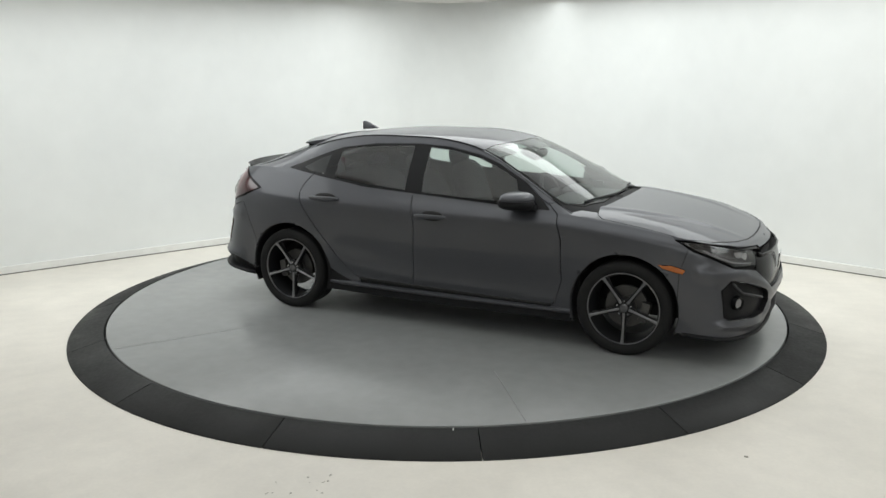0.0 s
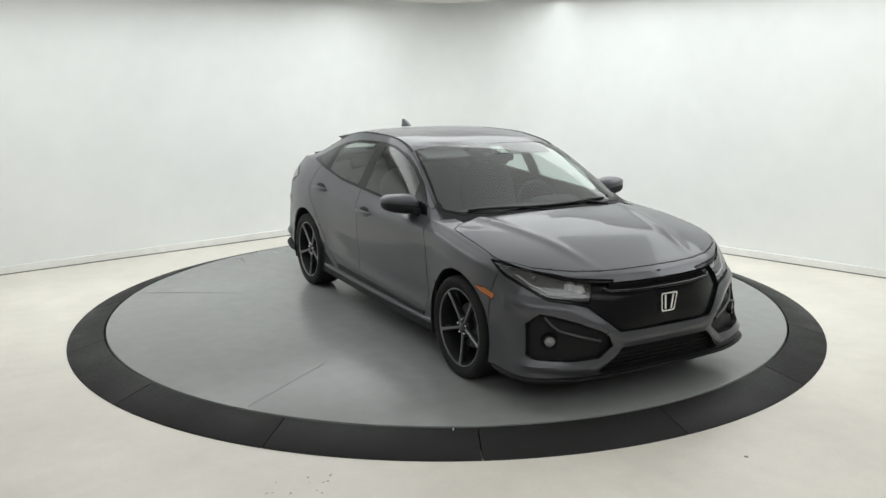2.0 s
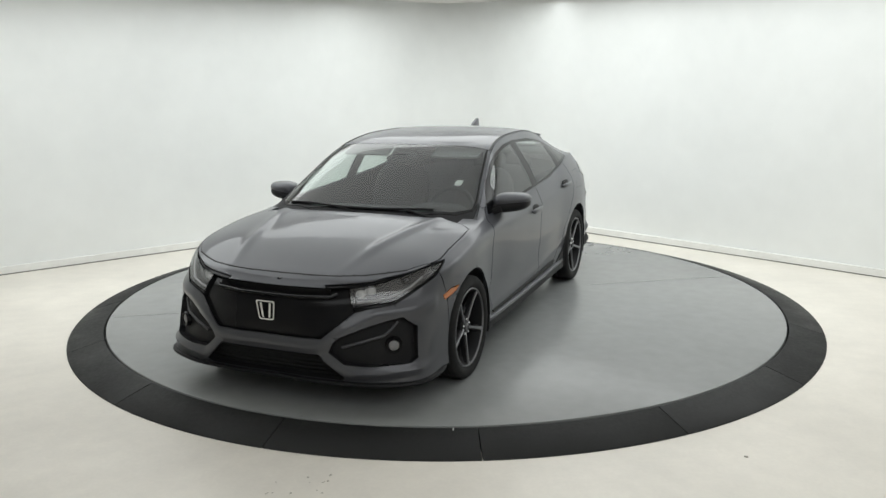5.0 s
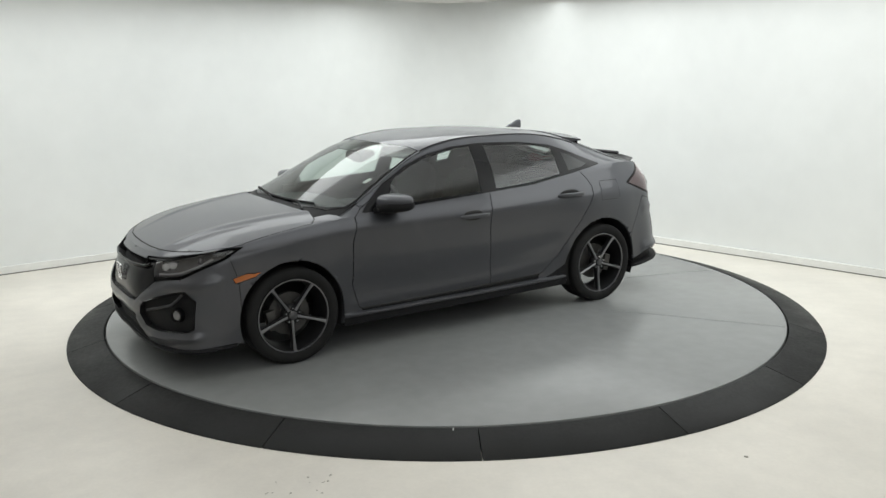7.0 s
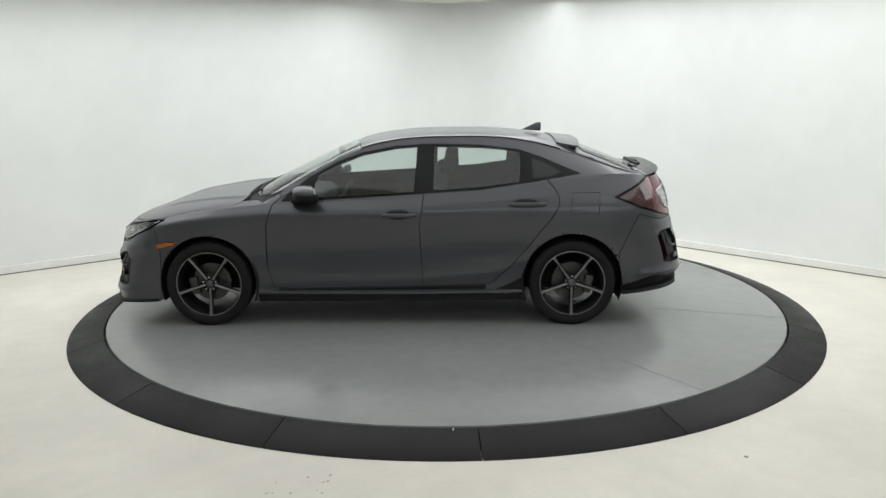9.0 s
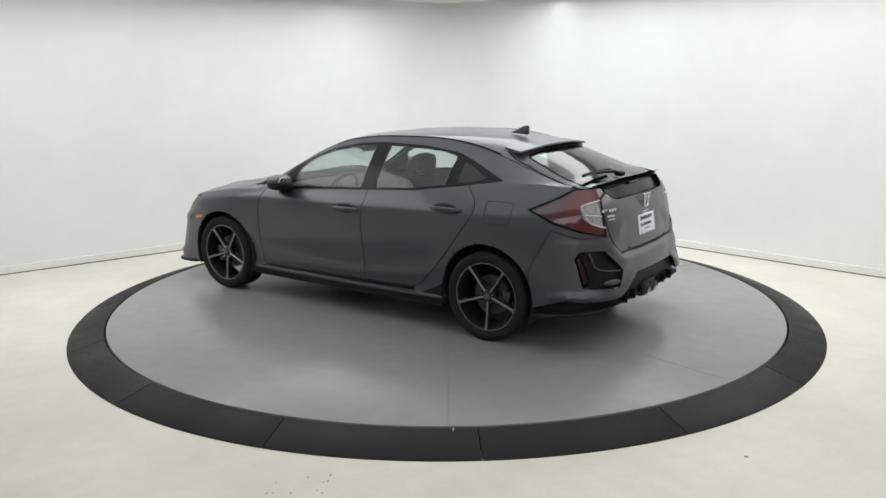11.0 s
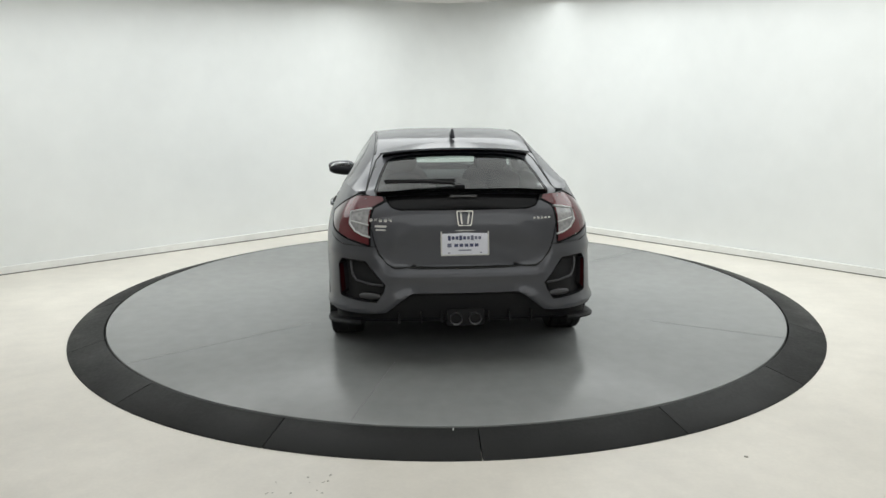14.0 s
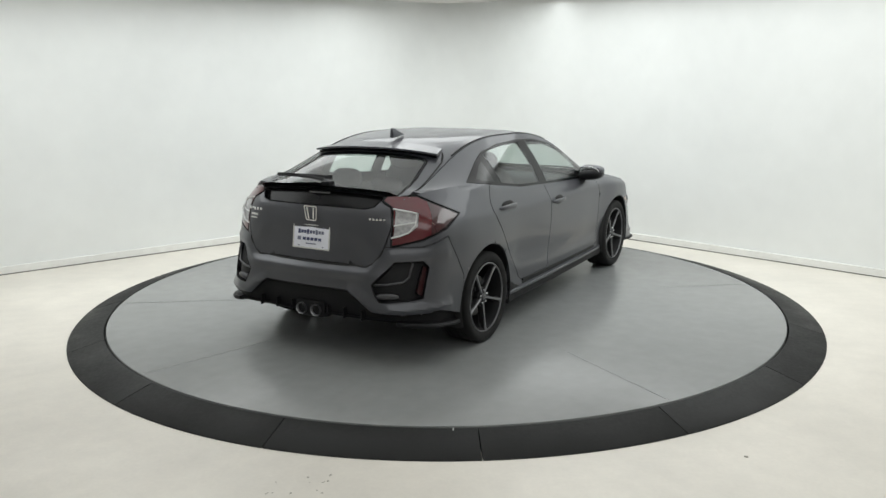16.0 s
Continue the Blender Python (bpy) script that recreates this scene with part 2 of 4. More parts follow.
def ramp_piece(a0, a1, n=12):
    bm = bmesh.new()
    prof = [(DISC_R + 0.012, DISC_Z - 0.006), (DISC_R + 0.03, DISC_Z - 0.003), (RAMP_R - 0.006, 0.010), (RAMP_R, 0.004), (RAMP_R, 0.0), (DISC_R + 0.012, 0.0)]
    rows = []
    for k in range(n + 1):
        a = radians(a0 + (a1 - a0) * k / n)
        rows.append([bm.verts.new((r * math.cos(a), r * math.sin(a), z)) for r, z in prof])
    for p, q in zip(rows, rows[1:]):
        for i in range(len(prof)):
            j = (i + 1) % len(prof)
            bm.faces.new((p[i], p[j], q[j], q[i]))
    bm.faces.new(rows[0])
    bm.faces.new(rows[-1])
    return bm


for k in range(16):
    part("ramp_piece", ramp_piece(273.5 + 22.5 * k + 0.06, 273.5 + 22.5 * (k + 1) - 0.06), RUBBER, ring)
part("seam_bed", lathe([(DISC_R - 0.03, 0.003), (DISC_R + 0.02, 0.003)], 96, "z"), SEAM, ring)
part("paint_tick", box(0.006, 0.03, 0.002, (0.035, -(DISC_R + 0.04), DISC_Z - 0.001)), PALE, ring, "small white paint mark")

# crumbs and marks on the concrete
rng = random.Random(4)
bm = bmesh.new()
for x, y, r in [(1.52, -2.93, .012), (-2.63, -3.35, .008), (-0.75, -3.45, .008)] + [(-.72 + rng.uniform(-.18, .18), -3.18 + rng.uniform(-.12, .12), rng.uniform(.003, .007)) for _ in range(14)]:
    g = bmesh.ops.create_icosphere(bm, subdivisions=1, radius=r, matrix=Matrix.Translation((x, y, .001)) @ Matrix.Diagonal((1, 1, .3, 1)))
tagged(mesh_object("floor_crumbs", bm, CRUMB), "scattered dark crumbs on the concrete floor", "debris", "", "stuff")


# ---- the car: x forward, y to its left, z up from the disc, origin midway between the axles ----
car = new("car")
tagged(car, "grey metallic five-door hatchback with black trim", "car")

# belts of the body from the sill up to the shoulder; each runs from the nose round the left side to the tail
BELTS = [
    [(2.165, 0, .185), (2.165, .30, .185), (2.12, .61, .185), (1.99, .835, .19), (1.73, .875, .20), (1.35, .872, .20), (.95, .862, .205), (.45, .866, .205),
     (-.2, .866, .205), (-.8, .866, .21), (-1.35, .868, .22), (-1.72, .868, .25), (-2.01, .825, .29), (-2.165, .64, .31), (-2.20, .30, .31), (-2.20, 0, .31)],
    [(2.20, 0, .30), (2.195, .30, .30), (2.13, .60, .295), (1.98, .815, .29), (1.73, .878, .30), (1.35, .882, .31), (.95, .852, .31), (.45, .848, .31),
     (-.2, .850, .31), (-.8, .853, .32), (-1.35, .884, .33), (-1.72, .876, .34), (-2.00, .825, .40), (-2.175, .64, .44), (-2.220, .30, .45), (-2.230, 0, .45)],
    [(2.215, 0, .42), (2.205, .30, .42), (2.115, .59, .42), (1.965, .800, .43), (1.72, .878, .45), (1.35, .898, .48), (.95, .862, .47), (.45, .862, .47),
     (-.2, .865, .47), (-.8, .866, .48), (-1.35, .896, .50), (-1.72, .880, .52), (-1.985, .818, .55), (-2.155, .63, .58), (-2.205, .30, .585), (-2.215, 0, .585)],
    [(2.215, 0, .52), (2.195, .30, .52), (2.09, .57, .53), (1.945, .785, .55), (1.70, .872, .62), (1.35, .905, .66), (.95, .872, .66), (.45, .872, .66),
     (-.2, .876, .665), (-.8, .878, .67), (-1.35, .905, .69), (-1.70, .880, .70), (-1.965, .805, .70), (-2.12, .61, .69), (-2.16, .30, .68), (-2.17, 0, .68)],
    [(2.190, 0, .64), (2.165, .30, .64), (2.06, .56, .65), (1.905, .760, .68), (1.70, .862, .745), (1.35, .893, .80), (.95, .872, .832), (.45, .872, .842),
     (-.2, .876, .848), (-.8, .878, .862), (-1.35, .884, .875), (-1.70, .852, .90), (-1.94, .778, .93), (-2.075, .585, .95), (-2.120, .30, .96), (-2.125, 0, .96)],
    [(2.095, 0, .727), (2.072, .30, .726), (2.010, .54, .738), (1.865, .72, .768), (1.70, .812, .805), (1.35, .835, .865), (.95, .812, .905), (.45, .816, .928),
     (-.2, .826, .962), (-.8, .820, 1.005), (-1.30, .790, 1.085), (-1.65, .738, 1.112), (-1.88, .675, 1.098), (-2.00, .55, 1.085), (-2.045, .30, 1.095), (-2.055, 0, 1.10)],
]
SUB, VSUB = 12, 7
belts = np.array(BELTS, float)


def body_grid():
    """Smooth grid through the belts; returns rows x columns x 3."""
    mid = belts.mean(axis=0)
    k = np.concatenate([[0], np.cumsum(np.linalg.norm(np.diff(mid, axis=0), axis=1))])
    ks = np.concatenate([[-k[1]], k, [2 * k[-1] - k[-2]]])
    u = np.concatenate([np.linspace(k[i], k[i + 1], SUB, endpoint=False) for i in range(len(k) - 1)] + [[k[-1]]])
    rows = []
    for b in belts:
        ext = np.vstack([b[1] * [1, -1, 1], b, b[-2] * [1, -1, 1]])
        rows.append(spline(ks, ext, u))
    rows = np.array(rows)
    v = np.linspace(0, len(belts) - 1, (len(belts) - 1) * VSUB + 1)
    n = rows.shape[1]
    flat = spline(np.arange(len(belts)), rows.reshape(len(belts), -1), v)
    return flat.reshape(len(v), n, 3)


body = body_grid()
top = body[-1]                                   # the shoulder line, nose to tail
C = lambda i: i * SUB
E_X = [1.16, .88, .56, .35, .17, -.04, -.46, -.89, -1.14, -1.31, -1.52, -1.74, -1.92]
E_Y = [.80, .758, .690, .645, .612, .588, .568, .563, .566, .575, .592, .612, .620]
E_Z = [.80, .945, 1.126, 1.240, 1.308, 1.352, 1.374, 1.360, 1.314, 1.265, 1.195, 1.125, 1.082]
M_X = [1.16, 1.0, .88, .56, .35, .17, -.04, -.46, -.89, -1.14, -1.31, -1.45, -1.65, -1.85, -1.98]
M_Z = [.905, .995, 1.058, 1.216, 1.303, 1.354, 1.384, 1.404, 1.393, 1.368, 1.334, 1.295, 1.222, 1.137, 1.087]
H_X = [2.095, 2.05, 1.97, 1.85, 1.73, 1.48, 1.28, 1.12, .90]
H_Z = [.727, .748, .779, .822, .858, .906, .934, .948, .955]
edge_y, edge_z, mid_z, hood_z = (lambda x: curve(E_X, E_Y, x)), (lambda x: curve(E_X, E_Z, x)), (lambda x: curve(M_X, M_Z, x)), (lambda x: curve(H_X, H_Z, x))


def grid_faces(bm, pts, tag, layer, flip_y=False):
    vs = [[bm.verts.new((x, -y if flip_y else y, z)) for x, y, z in row] for row in pts]
    for r0, r1 in zip(vs, vs[1:]):
        for a, b, c, d in zip(r0, r0[1:], r1[1:], r1):
            if len({tuple(round(k, 6) for k in v.co) for v in (a, b, c, d)}) < 3:
                continue
            f = bm.faces.new((a, b, c, d))
            f[layer] = tag


shell = bmesh.new()
SRC = shell.faces.layers.int.new("source")
REG = shell.faces.layers.int.new("region")
WRAP, HOOD, SIDE, TOP = 1, 2, 3, 4
side_cols = range(C(6), C(12) + 1)
hood_cols = range(0, C(6) + 1)
for flip in (False, True):
    grid_faces(shell, body, WRAP, SRC, flip)
    # side of the cabin, from the shoulder to the roof edge
    cols = []
    for j in side_cols:
        x, yb, zb = top[j]
        ye, ze = edge_y(x)[0], edge_z(x)[0]
        ze = max(ze, zb + 0.004)
        w = np.linspace(0, 1, 15)
        cols.append(np.c_[np.full(15, x), yb + (ye - yb) * w + 0.022 * np.sin(math.pi * w) * min(1, (ze - zb) / .25), zb + (ze - zb) * w])
    grid_faces(shell, np.array(cols), SIDE, SRC, flip)
    # windscreen, roof and rear window
    xs = [x for x in np.linspace(1.155, .96, 10)] + [top[j][0] for j in side_cols] + [-1.95, -1.98]
    cols = []
    for x in xs:
        ye, ze, zc = edge_y(x)[0], edge_z(x)[0], mid_z(x)[0]
        if x < .951 and x > -1.91:
            j = min(side_cols, key=lambda j: abs(top[j][0] - x))
            ze = max(ze, top[j][2] + 0.004)
        s = np.linspace(0, 1, 25)
        q = (1 - s)
        cols.append(np.c_[np.full(25, x), ye * q, zc + (ze - zc) * (0.35 * q**2 + 0.65 * q**5)])
    grid_faces(shell, np.array(cols), TOP, SRC, flip)
    # bonnet
    cols = []
    for j in hood_cols:
        x, ys, zs = top[j]
        zc = hood_z(x)[0]
        q = 1 - np.linspace(0, 1, 49)
        y = ys * q
        fade = np.clip((2.05 - x) / .35, 0, 1)
        ridge = 0.011 * fade * np.exp(-((y - (.36 + .24 * np.clip((2.0 - x) / 1.0, 0, 1))) / .036) ** 2)
        cols.append(np.c_[np.full(49, x), y, zc + (zs - zc) * (0.55 * q**2 + 0.45 * q**6) + ridge])
    grid_faces(shell, np.array(cols), HOOD, SRC, flip)
bmesh.ops.remove_doubles(shell, verts=shell.verts[:], dist=4e-4)
bmesh.ops.recalc_face_normals(shell, faces=shell.faces[:])
for _ in range(1):
    up = sum(f.normal.z * f.calc_area() for f in shell.faces if f[SRC] in (TOP, HOOD))
    if up < 0:
        bmesh.ops.reverse_faces(shell, faces=shell.faces[:])
# the grids are consistent sheet by sheet: turn each face outwards
for f in shell.faces:
    c = f.calc_center_median()
    if f[SRC] in (TOP, HOOD):
        out = f.normal.z
    elif f[SRC] == SIDE:
        out = f.normal.y * c.y
    else:
        out = f.normal.dot(Vector((c.x * .35 if abs(c.x) < 1.7 else (c.x - math.copysign(1.3, c.x)) * 2, c.y, 0)))
    if out < 0:
        f.normal_flip()

# creases pressed into the panels: lines in a view plane, with height and half width
def near_line(p, line):
    best = 9.0
    for (a0, b0), (a1, b1) in zip(line, line[1:]):
        dx, dy = a1 - a0, b1 - b0
        k = max(0, min(1, ((p[0] - a0) * dx + (p[1] - b0) * dy) / (dx * dx + dy * dy)))
        best = min(best, math.hypot(p[0] - a0 - k * dx, p[1] - b0 - k * dy))
    return best


NOSE = (([(0, .388), (.31, .388), (.455, .485), (.62, .570), (.86, .60)], .014, .030), ([(.345, .322), (.465, .238), (.82, .262)], .018, .024), ([(.60, .555), (.82, .560)], .006, .02))
TAIL = (([(0, .605), (.46, .605), (.58, .715), (.86, .725)], .012, .028), ([(.36, .490), (.42, .470), (.53, .395), (.86, .395)], .020, .026), ([(0, .90), (.28, .893), (.41, .835), (.45, .80)], .008, .022), ([(0, .705), (.34, .705)], .006, .016))
FLANK = (([(.90, .325), (-.20, .345), (-.80, .40), (-1.0, .50)], .010, .030), ([(.95, .44), (-.2, .47), (-.85, .55)], -.006, .060), ([(1.62, .775), (1.3, .815), (.9, .835), (-.2, .850), (-1.15, .872), (-1.62, .91)], .004, .022))
shell.normal_update()
moves = []
for v in shell.verts:
    if all(f[SRC] == WRAP for f in v.link_faces) and not v.is_boundary:
        p = v.co
        if p.x > 1.80:
            sets, q = NOSE, (abs(p.y), p.z)
        elif p.x < -1.82:
            sets, q = TAIL, (abs(p.y), p.z)
        elif abs(p.y) > .6:
            sets, q = FLANK, (p.x, p.z)
        else:
            continue
        h = sum(a * math.exp(-(near_line(q, line) / w) ** 2) for line, a, w in sets)
        if abs(h) > 2e-4:
            moves.append((v, v.normal * h))
for v, d in moves:
    v.co += d

REGIONS = {}


def inside(p, poly):
    hit = False
    n = len(poly)
    for i in range(n):
        (x0, y0), (x1, y1) = poly[i], poly[(i + 1) % n]
        if (y0 > p[1]) != (y1 > p[1]) and p[0] < (x1 - x0) * (p[1] - y0) / (y1 - y0) + x0:
            hit = not hit
    return hit


def carve(region, poly, a, b, sources, keep):
    """Cut a panel's outline into the shell, looking along a x b, and give its faces to the region. keep: a test on the face's centre."""
    if region not in REGIONS:
        REGIONS[region] = len(REGIONS) + 1
    n = a.cross(b)
    lo = [min(p[i] for p in poly) - .03 for i in (0, 1)]
    hi = [max(p[i] for p in poly) + .03 for i in (0, 1)]

    def spread(f):
        us, vs = [v.co.dot(a) for v in f.verts], [v.co.dot(b) for v in f.verts]
        return min(us), max(us), min(vs), max(vs)

    cand = set()
    for f in shell.faces:
        if f[SRC] in sources and keep(f.calc_center_median()):
            u0, u1, v0, v1 = spread(f)
            if u1 > lo[0] and u0 < hi[0] and v1 > lo[1] and v0 < hi[1]:
                cand.add(f)
    k = len(poly)
    for i in range(k):
        p, q = Vector(poly[i]), Vector(poly[(i + 1) % k])
        s0, s1, t0, t1 = min(p.x, q.x) - .002, max(p.x, q.x) + .002, min(p.y, q.y) - .002, max(p.y, q.y) + .002
        pick = []
        for f in cand:
            u0, u1, v0, v1 = spread(f)
            if u1 > s0 and u0 < s1 and v1 > t0 and v0 < t1:
                pick.append(f)
        if not pick:
            continue
        pick.sort(key=lambda f: f.index)
        d = q - p
        es, vs = {e for f in pick for e in f.edges}, {v for f in pick for v in f.verts}
        geom = pick + sorted(es, key=lambda e: e.index) + sorted(vs, key=lambda v: v.index)
        cut = bmesh.ops.bisect_plane(shell, geom=geom, dist=2e-4, plane_co=a * p.x + b * p.y, plane_no=n.cross(a * d.x + b * d.y).normalized())
        cand = {f for f in cand if f.is_valid} | {g for g in cut["geom"] if isinstance(g, bmesh.types.BMFace)}
        shell.verts.index_update(), shell.edges.index_update(), shell.faces.index_update()
    for f in cand:
        c = f.calc_center_median()
        if inside((c.dot(a), c.dot(b)), poly):
            f[REG] = REGIONS[region]


def panel(name, regions, mat, parent, label="", recess=0.0, gap=0.003, flange=0.012, weld=.004):
    """Lift a region's faces off as a part with a turned-in edge; recess sinks it below the surface."""
    ids = {REGIONS[r] for r in ([regions] if isinstance(regions, str) else regions)}
    bm = bmesh.new()
    made = {}
    for f in shell.faces:
        if f[REG] in ids:
            vs = []
            for v in f.verts:
                if v not in made:
                    made[v] = bm.verts.new(v.co)
                vs.append(made[v])
            try:
                bm.faces.new(vs)
            except ValueError:
                pass
    bmesh.ops.remove_doubles(bm, verts=bm.verts[:], dist=weld)
    bm.normal_update()
    rim = [e for e in bm.edges if len(e.link_faces) == 1]
    shift = {}
    for e in rim:
        f = e.link_faces[0]
        m, d = (e.verts[0].co + e.verts[1].co) / 2, (e.verts[1].co - e.verts[0].co).normalized()
        w = d.cross(f.normal)
        if w.dot(f.calc_center_median() - m) < 0:
            w = -w
        for v in e.verts:
            shift.setdefault(v, Vector())
            shift[v] += w
    normals = {v: v.normal.copy() for v in bm.verts}
    for v, w in shift.items():
        if w.length > 1e-6:
            v.co += w.normalized() * gap
    if recess:
        outer = {v: bm.verts.new(v.co) for v in shift}
        for v in normals:
            v.co -= normals[v] * recess
        for e in rim:
            p, q = e.verts
            bm.faces.new((p, q, outer[q], outer[p]))
    elif flange:
        inner = {v: bm.verts.new(v.co - normals[v] * flange) for v in shift}
        for e in rim:
            p, q = e.verts
            bm.faces.new((q, p, inner[p], inner[q]))
    me = bpy.data.meshes.new(name)
    for f in bm.faces:
        f.smooth = True
    rimset = set(rim)
    for e in bm.edges:
        if e in rimset or (len(e.link_faces) == 2 and e.calc_face_angle(0) > radians(32)):
            e.smooth = False
    bm.to_mesh(me)
    bm.free()
    me.materials.append(mat)
    ob = new(name, me)
    ob.parent = parent
    return tagged(ob, label) if label else ob


anyside = lambda c: True
LEFT, RIGHT = (lambda c: c.y > .3), (lambda c: c.y < -.3)
FRONT, REAR = (lambda c: c.x > 1.45), (lambda c: c.x < -1.5)
SIDES = (("left", LEFT, 1), ("right", RIGHT, -1))
flip = lambda poly: [(-u, v) for u, v in poly]
circle = lambda x, z, r, n=40: [(x + r * math.cos(2 * math.pi * k / n), z + r * math.sin(2 * math.pi * k / n)) for k in range(n)]
both = lambda half: half + [(-u, v) for u, v in reversed(half)]

# default regions by sheet and place
for r in ("quarter_left", "quarter_right", "bonnet", "roof"):
    REGIONS[r] = len(REGIONS) + 1
for f in shell.faces:
    c = f.calc_center_median()
    f[REG] = REGIONS["roof"] if f[SRC] == TOP else REGIONS["bonnet"] if f[SRC] == HOOD else REGIONS["quarter_left" if c.y > 0 else "quarter_right"]
shell.verts.index_update(), shell.edges.index_update(), shell.faces.index_update()

W_ALL = (WRAP, SIDE)
for nm, test, sg in SIDES:
    carve("fender_" + nm, [(.84, .279), (.87, .30), (.913, .459), (.905, .757), (.86, .905), (.80, .955), (.95, 1.2), (1.74, 1.2), (1.76, .80), (1.70, .60), (1.69, .1), (.84, .1)], X, Z, W_ALL, test)
    carve("sill_" + nm, [(.84, .1), (.84, .279), (-.235, .286), (-.71, .302), (-.71, .1)], X, Z, (WRAP,), test)
    carve("front_door_" + nm, [(.80, .955), (.86, .905), (.905, .757), (.913, .459), (.87, .30), (.84, .279), (-.235, .286), (-.242, .30), (-.222, .752), (-.255, .965), (-.27, 1.30),
                               (-.04, 1.29), (.17, 1.25), (.35, 1.19), (.56, 1.09)], X, Z, W_ALL, test)
    carve("rear_door_" + nm, [(-.255, .965), (-.222, .752), (-.242, .30), (-.235, .286), (-.71, .302), (-.77, .33), (-.899, .453), (-1.042, .622), (-1.204, .832), (-1.242, .90),
                              (-1.245, .956), (-1.21, 1.02), (-1.15, 1.085), (-1.02, 1.22), (-.89, 1.26), (-.60, 1.29), (-.27, 1.30)], X, Z, W_ALL, test)
carve("front_bumper", [(1.69, .1), (1.70, .60), (1.76, .80), (1.76, 1.2), (3, 1.2), (3, .1)], X, Z, (WRAP,), anyside)
carve("rear_bumper", [(-1.69, .1), (-1.69, .55), (-1.83, .83), (-2.0, .78), (-3, .78), (-3, .1)], X, Z, (WRAP,), REAR)
carve("fuel_flap", [(-1.33, .84), (-1.53, .84), (-1.54, .985), (-1.34, .985)], X, Z, (WRAP,), LEFT)

# bonnet shut line and the strip between it and the wings
hood_line = [(2.052, 0), (2.046, .20), (2.028, .36), (1.985, .50), (1.93, .60), (1.86, .70), (1.70, .822), (1.35, .818), (1.17, .805), (1.12, .74), (1.09, .60), (1.12, .35), (1.135, 0)]
strip = REGIONS["strip"] = len(REGIONS) + 1
for f in shell.faces:
    if f[SRC] == HOOD:
        f[REG] = strip
carve("bonnet", hood_line + [(u, -v) for u, v in reversed(hood_line[1:-1])], X, Y, (HOOD,), anyside)
for f in shell.faces:
    if f[REG] == strip:
        c = f.calc_center_median()
        if abs(c.y) > .56 and c.x > .9 and (abs(c.y) > .70 or c.x > 1.4):
            f[REG] = REGIONS["fender_left" if c.y > 0 else "fender_right"]
        if c.x > 1.76:
            f[REG] = REGIONS["front_bumper"]

# glass over the cabin
TOPS = (TOP,)
screen = [(1.072, 0), (1.056, .40), (.985, .63), (.885, .712), (.80, .712), (.56, .655), (.35, .612), (.225, .580), (.262, .30), (.275, 0)]
carve("cowl", [(1.3, -.79), (.84, -.745), (.80, -.735), (.80, .735), (.84, .745), (1.3, .79)], X, Y, TOPS, anyside)
carve("screen_border", [(u + (.01 if k < 3 else 0), v + .016) if v else (u, v) for k, (u, v) in enumerate(screen)] + [(u + (.01 if k < 3 else 0), -v - .016) for k, (u, v) in reversed(list(enumerate(screen))) if v], X, Y, TOPS, anyside)
carve("windscreen", [(u - .012 if u > .9 else u + .0, v) for u, v in screen] + [(u - .012 if u > .9 else u, -v) for u, v in reversed(screen) if v], X, Y, TOPS, anyside)
gate = [(-1.30, 0), (-1.30, .50), (-1.40, .555), (-1.70, .600), (-1.99, .63), (-1.99, 0)]
carve("tailgate", gate + [(u, -v) for u, v in reversed(gate) if v], X, Y, TOPS, lambda c: c.x < -1.2)
back = [(-1.44, 0), (-1.44, .44), (-1.46, .478), (-1.70, .535), (-1.90, .560), (-1.97, .545), (-1.97, 0)]
carve("rear_border", back + [(u, -v) for u, v in reversed(back) if v], X, Y, TOPS, lambda c: c.x < -1.2)
back = [(-1.455, 0), (-1.455, .43), (-1.475, .463), (-1.70, .518), (-1.90, .543), (-1.965, .53), (-1.965, 0)]
carve("rear_window", back + [(u, -v) for u, v in reversed(back) if v], X, Y, TOPS, lambda c: c.x < -1.2)

# side windows
frame_line = [(.80, .928), (.538, .938), (-.047, .972), (-.67, 1.010), (-1.083, 1.068), (-1.227, 1.092), (-1.41, 1.118), (-1.303, 1.158), (-1.134, 1.228), (-.966, 1.284),
              (-.673, 1.318), (-.297, 1.328), (-.045, 1.314), (.207, 1.268), (.377, 1.208), (.593, 1.097), (.74, .985)]
for nm, test, sg in SIDES:
    carve("window_frame_" + nm, frame_line, X, Z, (SIDE, WRAP), test)
    carve("front_window_" + nm, [(.60, .953), (.50, .957), (-.047, .988), (-.185, .996), (-.205, 1.310), (-.045, 1.299), (.20, 1.253), (.36, 1.195), (.52, 1.115)], X, Z, (SIDE,), test)
    carve("rear_window_" + nm, [(-.325, 1.005), (-.67, 1.026), (-.955, 1.065), (-.97, 1.262), (-.83, 1.292), (-.66, 1.304), (-.335, 1.312)], X, Z, (SIDE,), test)
    carve("quarter_window_" + nm, [(-1.055, 1.085), (-1.20, 1.105), (-1.27, 1.128), (-1.13, 1.20), (-1.055, 1.225)], X, Z, (SIDE,), test)
    for w, x in (("front", 1.35), ("rear", -1.35)):
        carve("void", circle(x, .325, .360 if w == "front" else .368), X, Z, (WRAP,), test)

